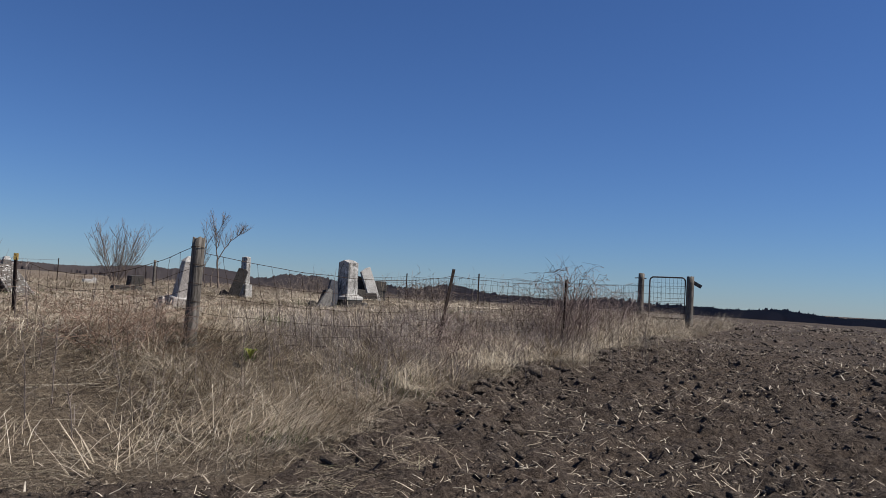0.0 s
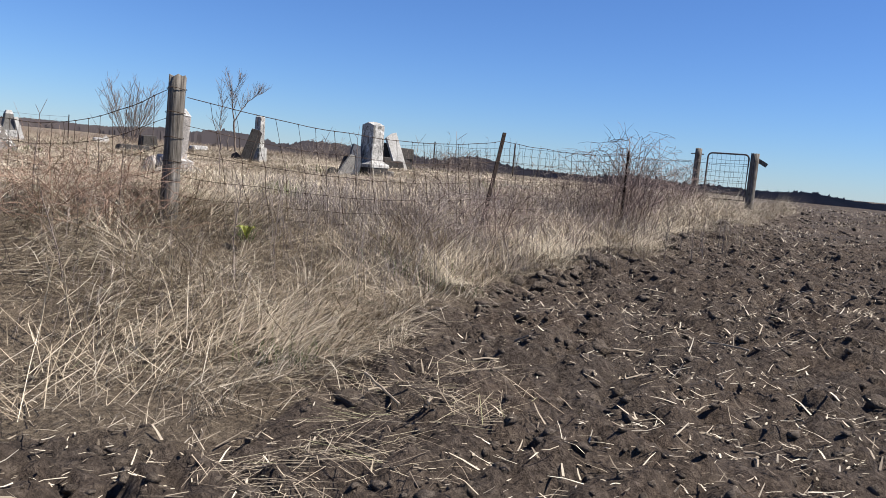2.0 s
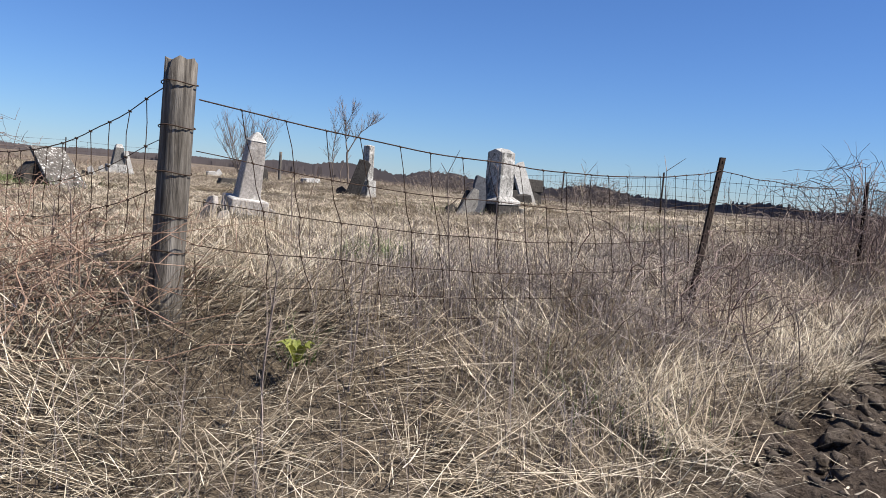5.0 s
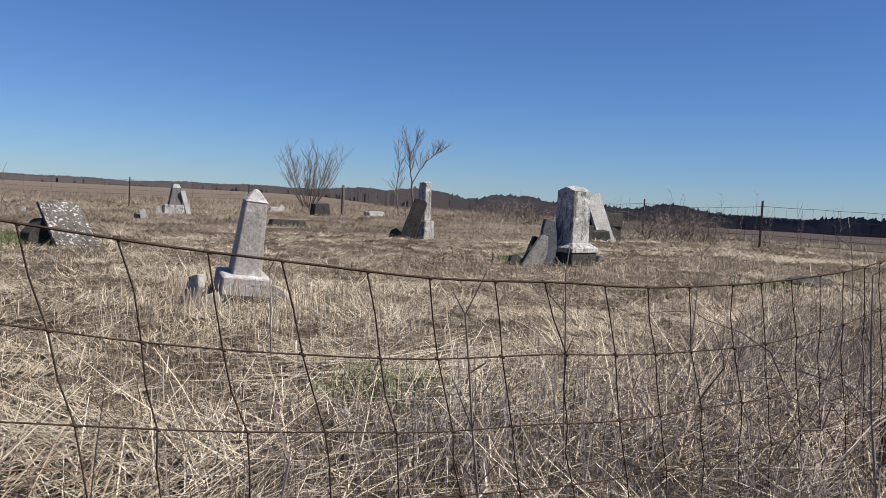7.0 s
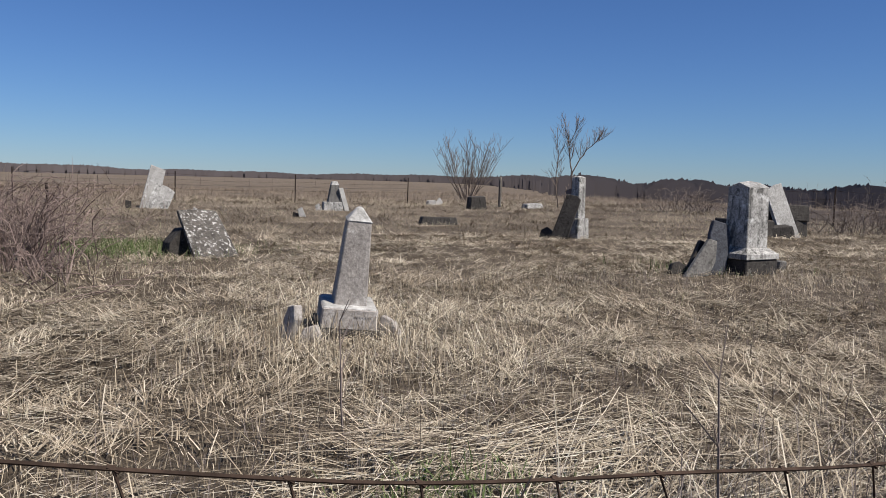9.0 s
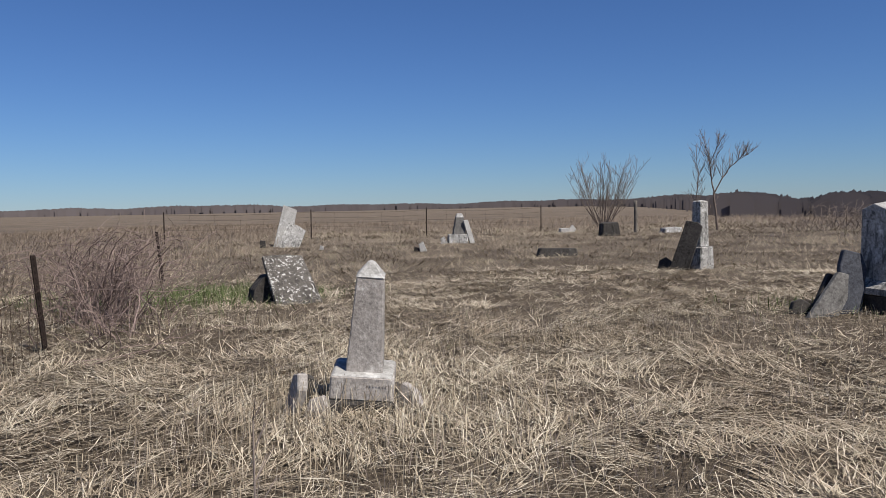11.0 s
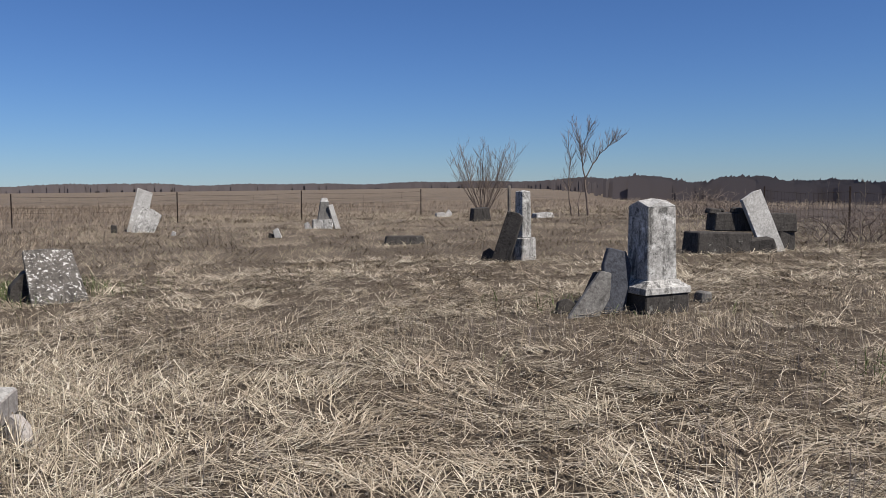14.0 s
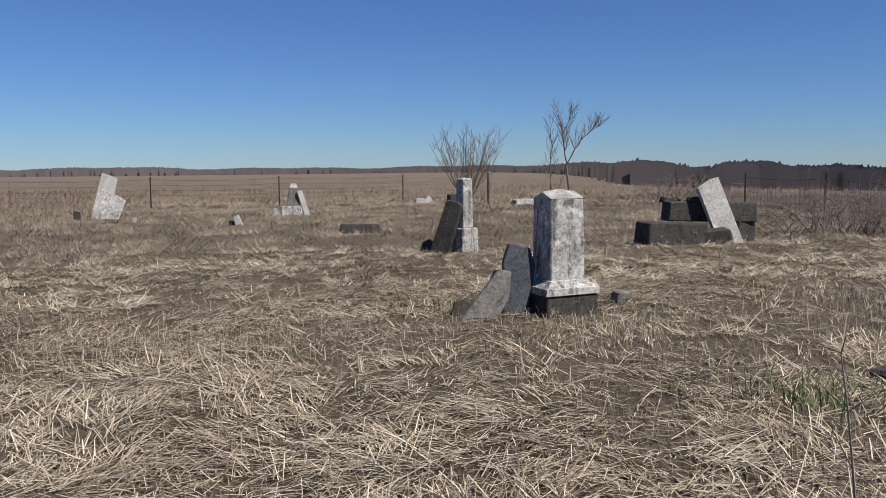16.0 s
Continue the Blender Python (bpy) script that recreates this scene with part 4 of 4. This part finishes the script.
def tall_monument():
    t = thing("grave_monument", "upright marble monument with a stepped base", "gravestone", at=(6.05, 7.02, gz(6.05, 7.02)), turn=(0, -0.5, 17.6))
    z = 2.05 - gz(6.05, 7.02)
    stone("plinth", frustum(0.475, 0.475, 0.465, 0.465, z + 0.225), DARK, t, "dingy sunken plinth", pose(0, 0, -0.10), 0.008, 5)
    stone("lower_step", frustum(0.495, 0.495, 0.485, 0.485, 0.062), MARBLE, t, "", pose(0, 0, z + 0.125), 0.004, 6)
    stone("moulding", frustum(0.475, 0.475, 0.40, 0.40, 0.030), MARBLE, t, "stained sloping moulding", pose(0, 0, z + 0.184), 0.003, 61)
    stone("upper_step", frustum(0.395, 0.395, 0.345, 0.345, 0.034), MARBLE, t, "", pose(0, 0, z + 0.208), 0.004, 7)
    bm = bmesh.new()
    b, e, g = 0.149, 0.006, 0.052
    lo = [bm.verts.new((sx * b, sy * b, 0)) for sx, sy in ((-1, -1), (1, -1), (1, 1), (-1, 1))]
    hi = [bm.verts.new((sx * b, sy * b, e)) for sx, sy in ((-1, -1), (1, -1), (1, 1), (-1, 1))]
    pk = [bm.verts.new((sx * b, sy * b, e + g)) for sx, sy in ((0, -1), (1, 0), (0, 1), (-1, 0))]
    tip = bm.verts.new((0, 0, e + g + 0.02))
    bm.faces.new(lo[::-1])
    for k in range(4):
        bm.faces.new((lo[k], lo[(k + 1) % 4], hi[(k + 1) % 4], pk[k], hi[k]))
        bm.faces.new((pk[k], hi[(k + 1) % 4], tip))
        bm.faces.new((hi[(k + 1) % 4], pk[(k + 1) % 4], tip))
    # Sun on the gables is painted: white cap over a greyer shaft.
    stone("cap", bm, WHITE, t, "gabled top with sun-bright white in its colour", pose(0, 0, z + 0.893), 0.005, 8, 4)
    stone("shaft", frustum(0.316, 0.316, 0.298, 0.298, 0.662), MARBLE, t, "square stained shaft", pose(0, 0, z + 0.233), 0.006, 81, 6)


def rear_monument():
    x, y = 5.72, 11.85
    t = thing("grave_monument", "slender marble monument on a rough base", "gravestone", at=(x, y, gz(x, y)), turn=(0, 0, 32))
    z = 2.36 - gz(x, y)
    stone("base_block", frustum(0.30, 0.30, 0.28, 0.28, z + 0.1), MARBLE, t, "", pose(0, 0, -0.1), 0.010, 9)
    stone("shaft", frustum(0.185, 0.185, 0.165, 0.165, 0.70, (0, 0), 0.02), MARBLE, t, "", pose(0, 0, z), 0.006, 10, 6)
    slab_thing("dark slab leaning against the slender monument", [(-0.14, 0), (0.14, 0), (0.13, 0.82), (0.05, 0.86), (-0.12, 0.84)], 0.07, (5.32, 11.66), (-4, 17, -28), DARK, seed=11)
    slab_thing("low broken dark stone in the grass", [(-0.16, 0), (0.12, 0), (0.08, 0.2), (-0.05, 0.27), (-0.14, 0.2)], 0.09, (5.22, 11.9), (-10, 8, -20), DARK, seed=12)


def stone_pile():
    base_z = gz(8.9, 11.9)
    blk = stone("stone_block", frustum(0.95, 0.5, 0.9, 0.46, 0.42), DARK, None, "", pose(8.72, 11.75, base_z - 0.10, 0, 2, 8), 0.012, 13)
    tagged(blk, "large blackened stone block lying in grass", "stone block")
    beam = stone("stone_beam", frustum(1.38, 0.34, 1.34, 0.32, 0.29), DARK, None, "", pose(9.44, 12.12, base_z + 0.305, 0, 1.5, 2), 0.012, 14, 7)
    tagged(beam, "long dark fallen monument shaft on a block", "stone beam")
    for k, (dx, dy, s, yaw) in enumerate(((-0.45, 0.02, 0.26, 20), (-0.08, -0.05, 0.24, -30), (-0.28, 0.10, 0.16, 60))):
        b = stone("stone_fragment", frustum(s, s * 0.6, s * 0.8, s * 0.5, s * 0.34), DARK, None, "", pose(9.26 + dx, 12.1 + dy, base_z + 0.585 + 0.015 * k, 4, 6, yaw), 0.012, 15 + k)
        tagged(b, "rough dark stone piece on a fallen shaft", "stone", "loose stones on the pile")
    low = stone("stone_block", frustum(0.62, 0.34, 0.5, 0.3, 0.30), DARK, None, "", pose(9.32, 11.72, base_z - 0.08, 3, -4, -6), 0.016, 19)
    tagged(low, "broken dark block under a fallen shaft", "stone block")
    prop = stone("stone_block", frustum(0.34, 0.34, 0.3, 0.3, 0.38), DARK, None, "", pose(9.94, 12.14, base_z - 0.06, 0, 0, 14), 0.012, 20)
    tagged(prop, "dark block bearing the end of a fallen shaft", "stone block")
    slab_thing("pale marble slab leaning against a dark stone pile", [(-0.19, 0), (0.19, 0), (0.18, 1.06), (0.06, 1.07), (-0.19, 1.02)], 0.075, (9.68, 11.80), (-9, -19.5, 10), WHITE, seed=21)


def broken_slabs():
    # pieces beside the tall monument
    slab_thing("pale grey broken slab propped at a slant", [(-0.14, 0), (0.12, 0), (0.12, 0.44), (0.02, 0.64), (-0.08, 0.60)], 0.055, (5.27, 6.72), (-12, 36, 8), GREYSLAB, seed=22, sink=0.13)
    slab_thing("dark slab leaning on the monument step", [(-0.10, 0), (0.10, 0), (0.14, 0.5), (0.08, 0.64), (-0.10, 0.66), (-0.14, 0.5)], 0.06, (5.66, 6.92), (-6, 7, 12), SLATE, seed=23)
    slab_thing("dark stone slab behind a propped slab", [(-0.14, 0), (0.15, 0), (0.2, 0.44), (0.0, 0.46)], 0.06, (5.44, 7.0), (-8, 14, 12), DARK, seed=24)
    slab_thing("small dark stone at a slab's foot", [(-0.09, 0), (0.1, 0), (0.12, 0.17), (0.0, 0.22), (-0.07, 0.18)], 0.08, (5.22, 6.98), (-10, 10, 0), DARK, seed=25)
    # pieces at the small obelisk
    slab_thing("narrow broken marker leaning beside the obelisk", [(-0.055, 0), (0.06, 0), (0.07, 0.27), (0.02, 0.34), (-0.04, 0.30)], 0.06, (1.20, 3.88), (-8, 20, -58), WARM, seed=26)
    slab_thing("low broken marker leaning in stubble", [(-0.08, 0), (0.09, 0), (0.06, 0.15), (0.02, 0.2), (-0.05, 0.16)], 0.05, (1.36, 3.78), (-10, 10, -12), WARM, seed=27)
    slab_thing("dark broken marker behind a leaning one", [(-0.05, 0), (0.06, 0), (0.05, 0.24), (-0.03, 0.26)], 0.05, (1.23, 4.02), (0, 10, 10), DARK, seed=28)
    slab_thing("pale broken marker piece against the obelisk base", [(-0.07, 0), (0.09, 0), (0.06, 0.17), (-0.01, 0.24), (-0.07, 0.18)], 0.06, (1.90, 3.90), (-12, -22, -30), WARM, seed=29)
    # lichen slab with the dark stone under it
    slab_thing("lichen-spotted slab leaning over a dark stone", [(-0.27, 0), (0.29, 0), (0.24, 0.78), (0.05, 0.81), (-0.25, 0.80)], 0.06, (0.20, 8.55), (-45, 0, 33), LICHEN, seed=30, sink=0.04)
    slab_thing("squat black stone under a leaning slab", [(-0.28, 0), (0.28, 0), (0.25, 0.30), (0.10, 0.42), (-0.10, 0.40), (-0.24, 0.24)], 0.26, (-0.22, 8.92), (0, 0, 30), DARK, seed=31)
    # pair of slabs toward the back
    slab_thing("tall pale slab leaning sideways", [(-0.25, 0), (0.25, 0), (0.24, 1.36), (-0.22, 1.42)], 0.09, (-4.05, 24.5), (-6, 14, 18), WHITE, seed=32)
    slab_thing("short pale slab leaning on a taller one", [(-0.34, 0), (0.30, 0), (0.38, 0.74), (0.1, 0.84), (-0.22, 0.86)], 0.09, (-3.72, 24.1), (-14, 16, 8), MARBLE, seed=33)
    slab_thing("dark stub of a stone post", [(-0.09, 0), (0.09, 0), (0.08, 0.3), (-0.08, 0.32)], 0.14, (-4.5, 24.0), (0, 0, 10), DARK, seed=34)
    # broken obelisk with a slab against it
    x, y = 1.72, 24.25
    t = thing("grave_obelisk", "broken pale obelisk on a low base", "gravestone", at=(x, y, gz(x, y)), turn=(0, 0, 8))
    stone("base_block", frustum(0.62, 0.5, 0.58, 0.46, 0.38), MARBLE, t, "", pose(-0.05, 0, -0.1), 0.01, 35)
    # Grey shaft and white top put shade and sun into the stone colours.
    stone("shaft", frustum(0.40, 0.36, 0.25, 0.25, 0.56, (0.02, 0)), GREYSLAB, t, "", pose(0, 0, 0.26), 0.008, 36)
    stone("cap", frustum(0.26, 0.26, 0.16, 0.16, 0.13), WHITE, t, "broken top coloured white as if sunlit", pose(0.02, 0, 0.81), 0.012, 361)
    slab_thing("thin white slab leaning on an obelisk", [(-0.08, 0), (0.1, 0), (0.09, 0.84), (-0.07, 0.86)], 0.07, (2.15, 24.15), (-4, -16, 30), WHITE, seed=37)
    slab_thing("low broken stone piece in grass", [(-0.12, 0), (0.12, 0), (0.05, 0.3), (-0.08, 0.26)], 0.08, (1.28, 24.0), (-6, -14, 0), MARBLE, seed=38)
    slab_thing("small pale stub in grass", [(-0.09, 0), (0.09, 0), (0.06, 0.34), (-0.08, 0.30)], 0.09, (0.88, 20.4), (-6, -18, 0), WHITE, seed=39)
    slab_thing("small dark stub in grass", [(-0.09, 0), (0.09, 0), (0.08, 0.16), (-0.06, 0.2)], 0.1, (0.66, 20.5), (0, 0, 0), DARK, seed=40)
    slab_thing("small pale stone chip in grass", [(-0.06, 0), (0.06, 0), (0.05, 0.2), (-0.05, 0.22)], 0.07, (-2.25, 22.0), (0, 12, 0), WHITE, seed=41)
    # fallen ledger and stumps
    led = stone("ledger_stone", frustum(0.90, 0.42, 0.78, 0.34, 0.24), DARK, None, "", pose(4.02, 16.7, gz(4.02, 16.7) - 0.06, -2, 1, 4), 0.014, 42)
    tagged(led, "low dark ledger stone sunk in grass", "gravestone")
    for lab, mt, cx, cy, w, h, sd in (("weathered square stump of a monument", DARK, 6.85, 26.6, 0.66, 0.52, 43), ("grey flat fallen stone among brush", MARBLE, 9.3, 28.0, 0.75, 0.22, 44), ("pale fallen stone by the back fence", WHITE, 5.75, 30.6, 0.4, 0.22, 45)):
        s = stone("gravestone", frustum(w, w * 0.7, w * 0.82, w * 0.6, h), mt, None, "", pose(cx, cy, gz(cx, cy) - 0.05, 2, -3, 12), 0.014, sd)
        tagged(s, lab, "gravestone")
    slab_thing("white chipped slab standing askew by a fence post", [(-0.14, 0), (0.14, 0), (0.2, 0.3), (0.0, 0.42)], 0.07, (5.95, 30.7), (-10, 24, 10), WHITE, seed=46)


def loose_stones():
    flat = stone("fallen_stone", frustum(0.62, 0.40, 0.56, 0.36, 0.13), DARK, None, "", pose(7.58, 4.66, gz(7.58, 4.66) - 0.05, 2, -3, 25), 0.014, 47)
    tagged(flat, "flat dark stone half hidden in grass", "stone")
    chip = stone("stone_fragment", frustum(0.16, 0.13, 0.13, 0.11, 0.16), GREYSLAB, None, "", pose(6.66, 7.35, gz(6.66, 7.35) - 0.06, 3, 5, 30), 0.012, 48)
    tagged(chip, "small brown stone chunk beside the monument", "stone")


loose_stones()
small_obelisk()
tall_monument()
rear_monument()
stone_pile()
broken_slabs()

# ---- far farm shed ----


def farm_shed():
    bearing = radians(-15.6)
    x, y = 4 + 760 * math.sin(bearing), 760 * math.cos(bearing)
    t = thing("farm_shed", "small white farm shed before far woods", "shed", at=(x, y, gz(x, y)), turn=(0, 0, 16))
    paint, nt, b = mat("white_paint", 0.6)
    nt.links.new(ramp(nt, noise_tex(nt, coords(nt), 1.5), [(0.3, (0.7, 0.7, 0.68)), (0.7, (0.82, 0.82, 0.8))]), b.inputs["Base Color"])
    bm = frustum(9, 6, 9, 6, 4.5)
    part("wall", bm, paint, t)
    bm = frustum(9.6, 6.6, 9.6, 0.3, 2.2)
    part("roof", bm, GALV, t, "", pose(0, 0, 4.5))


farm_shed()

# ---- weeds, stalks and field litter ----


def tall_stalks():
    rnd = random.Random(21)
    spots = [(1.80, 0.10, 0.78), (2.3, 0.55, 0.72), (1.55, 2.1, 0.5), (3.3, 1.2, 0.7), (5.9, 2.6, 0.75), (6.0, 2.2, 0.7), (3.03, -0.08, 1.05), (1.1, -0.45, 0.7), (0.7, -0.75, 0.6)]
    spots += [(rnd.uniform(3.6, 7.5), rnd.uniform(-0.6, 1.3), rnd.uniform(0.35, 0.62)) for _ in range(34)]
    spots += [(rnd.uniform(-3.5, 0.2), rnd.uniform(-1.6, 0.6), rnd.uniform(0.35, 0.7)) for _ in range(30)]
    spots += [(rnd.uniform(10.5, 16), rnd.uniform(8, 20), rnd.uniform(0.5, 1.1)) for _ in range(40)]
    spots += [(rnd.uniform(-8, -2.5), rnd.uniform(8, 24), rnd.uniform(0.5, 1.0)) for _ in range(40)]
    for x, y, h in spots:
        bm = bmesh.new()
        d = Vector((rnd.gauss(0, 0.08), rnd.gauss(0, 0.08), 1)).normalized()
        p, pts = Vector((0, 0, -0.03)), [Vector((0, 0, -0.03))]
        for k in range(5):
            d = (d + Vector((rnd.gauss(0, 0.05), rnd.gauss(0, 0.05), 0))).normalized()
            p = p + d * h / 5
            pts.append(p.copy())
        tube_points(bm, pts, [0.0045, 0.0042, 0.0038, 0.0033, 0.0028, 0.002], 4)
        look_of = WEED if rnd.random() < 0.7 else STRAW
        ob = part("weed_stalk", bm, look_of, None, "", pose(x, y, gz(x, y)))
        for k in range(2, 6):
            for _ in range(2):
                side = Vector((rnd.gauss(0, 0.6), rnd.gauss(0, 0.6), 0.9)).normalized() * rnd.uniform(0.05, 0.16)
                bm = bmesh.new()
                tube_points(bm, [pts[k], pts[k] + side * 0.6, pts[k] + side], [0.0022, 0.0018, 0.0012], 3)
                part("twig", bm, look_of, ob)
        tagged(ob, "dry branching weed stalk standing in grass", "weed", "dry weed stalks")


def clods():
    """Broken lumps of soil over the ploughed ground."""
    for name, fine, n, lo, hi, power in (("soil_clods", 2, 700, 0.016, 0.04, 3), ("soil_crumbs", 1, 12000, 0.006, 0.026, 2)):
        base = bmesh.new()
        bmesh.ops.create_icosphere(base, subdivisions=fine, radius=1)
        co = np.array([v.co for v in base.verts])
        tri = np.array([[v.index for v in f.verts] for f in base.faces])
        base.free()
        x, y = scatter(n * 7, -4, 24, -9, 7)
        keep = (soil_share(x, y) > 0.3) & (rng.random(len(x)) < np.clip(1.15 - from_way(x, y) / 11, 0.1, 1) * smooth(-9.0, -5.5, y))
        x, y = x[keep][:n], y[keep][:n]
        n = len(x)
        size = lo + hi * rng.random(n) ** power
        edge = np.exp(-((across(x, y) + 2.0) / 0.25) ** 2) * smooth(0.8, 2.0, x)
        size *= (1 + 2.4 * edge * rng.random(n)) * (1 + from_way(x, y) / 14)
        size = np.minimum(size, 0.055 + 0.05 * edge)
        shape = rng.uniform(0.5, 1.4, (n, 1, 3)) * np.array([1, 1, 0.7])
        turn = rng.uniform(0, 6.28, n)
        c, s = np.cos(turn)[:, None], np.sin(turn)[:, None]
        lump = 1 + 0.7 * (vnoise(co[None, :, 0] * 1.6 + rng.uniform(0, 99, (n, 1)), co[None, :, 1] * 1.6 + co[None, :, 2] * 2.1 + 50, 81) - 0.5) + 0.75 * (rng.random((n, len(co))) - 0.5)
        v = co[None] * lump[..., None] * shape * size[:, None, None]
        vx, vy = v[..., 0] * c - v[..., 1] * s, v[..., 0] * s + v[..., 1] * c
        z = ground_z(x, y) - size * 0.12
        v = np.stack((vx + x[:, None], vy + y[:, None], v[..., 2] + z[:, None]), -1).reshape(-1, 3)
        loops = (tri[None] + (np.arange(n) * len(co))[:, None, None]).reshape(-1)
        me = mesh_np(name, v, np.full(n * len(tri), 3), loops, CLOD)
        tagged(new(name, me), "dark crumbly clods of ploughed soil", "soil", kind="stuff")


def residue():
    # shreds of last year's maize: flat leaf bits
    x, y = scatter(140000, -4, 26, -10, 9)
    keep = (soil_share(x, y) > 0.35) & (rng.random(len(x)) < np.clip(1.1 - from_way(x, y) / 16, 0.2, 1) * smooth(-10.0, -5.5, y))
    x, y = x[keep], y[keep]
    keep = rng.random(len(x)) < 0.2 + 0.8 * smooth(0.4, 0.7, vnoise(x / 0.6, y / 0.6, 91))
    x, y = x[keep], y[keep]
    n = len(x)
    blades("corn_leaf_litter", x, y, 0.02 + 0.12 * rng.random(n) ** 3, rng.uniform(0.003, 0.011, n) * (1 + from_way(x, y) / 10), rng.uniform(1.0, 1.6, n), rng.uniform(-0.3, 0.4, n), rng.uniform(0, 6.28, n),
           CORN, "pale shreds of dead corn leaves on soil", "crop litter", lift=0.025, flat=False, taper=0.5)
    # stalk pieces
    rnd = random.Random(31)
    made = 0
    while made < 170:
        x, y = rnd.uniform(-2.5, 9), rnd.uniform(-6.2, 3)
        if float(soil_share(np.array([x]), np.array([y]))[0]) < 0.6:
            continue
        made += 1
        bm = bmesh.new()
        long, r = 0.04 + 0.28 * rnd.random() ** 1.6, rnd.uniform(0.002, 0.0065)
        k = 6
        pts = [Vector((long * (i / k - 0.5), rnd.gauss(0, 0.003), 0.02 * math.sin(i / k * 3.1) * rnd.uniform(0, 0.6))) for i in range(k + 1)]
        tube_points(bm, pts, [r * (1.0 if i % 3 else 1.25) for i in range(k + 1)], 6)
        ob = part("cornstalk", bm, CORN, None, "", pose(x, y, float(ground_z(np.array([x]), np.array([y]))[0]) + r * 1.2, 0, rnd.gauss(0, 12), rnd.uniform(0, 360)))
        tagged(ob, "broken pale cornstalk piece on ploughed soil", "cornstalk", "cornstalk pieces in the field")


def leafy_weed(x, y):
    """A low rosette of folded leaves."""
    leaf, nt, b = mat("yellow_green_leaf", 0.6)
    nt.links.new(ramp(nt, noise_tex(nt, coords(nt), 30), [(0.35, (0.20, 0.24, 0.05)), (0.65, (0.42, 0.44, 0.12))]), b.inputs["Base Color"])
    rnd = random.Random(8)
    t = thing("weed", "small yellow-green leafy weed on the bank", "weed", at=(x, y, gz(x, y) + 0.10))
    for k in range(7):
        bm = bmesh.new()
        a, long, wide = 0.9 * k + rnd.gauss(0, 0.2), rnd.uniform(0.06, 0.10), rnd.uniform(0.014, 0.022)
        d, side = Vector((math.cos(a), math.sin(a), 0)), Vector((-math.sin(a), math.cos(a), 0))
        rows = []
        for i in range(5):
            u = i / 4
            mid = d * long * u + Vector((0, 0, 0.09 * math.sin(u * 2.0)))
            half = side * wide * math.sin(math.pi * (0.08 + 0.86 * u))
            rows.append([bm.verts.new(mid - half + Vector((0, 0, 0.006))), bm.verts.new(mid), bm.verts.new(mid + half + Vector((0, 0, 0.006)))])
        for p, q in zip(rows[:-1], rows[1:]):
            bm.faces.new((p[0], p[1], q[1], q[0]))
            bm.faces.new((p[1], p[2], q[2], q[1]))
        bmesh.ops.solidify(bm, geom=list(bm.faces), thickness=0.0012)
        part("leaf", bm, leaf, t)


leafy_weed(0.88, -0.49)
tall_stalks()
clods()
residue()
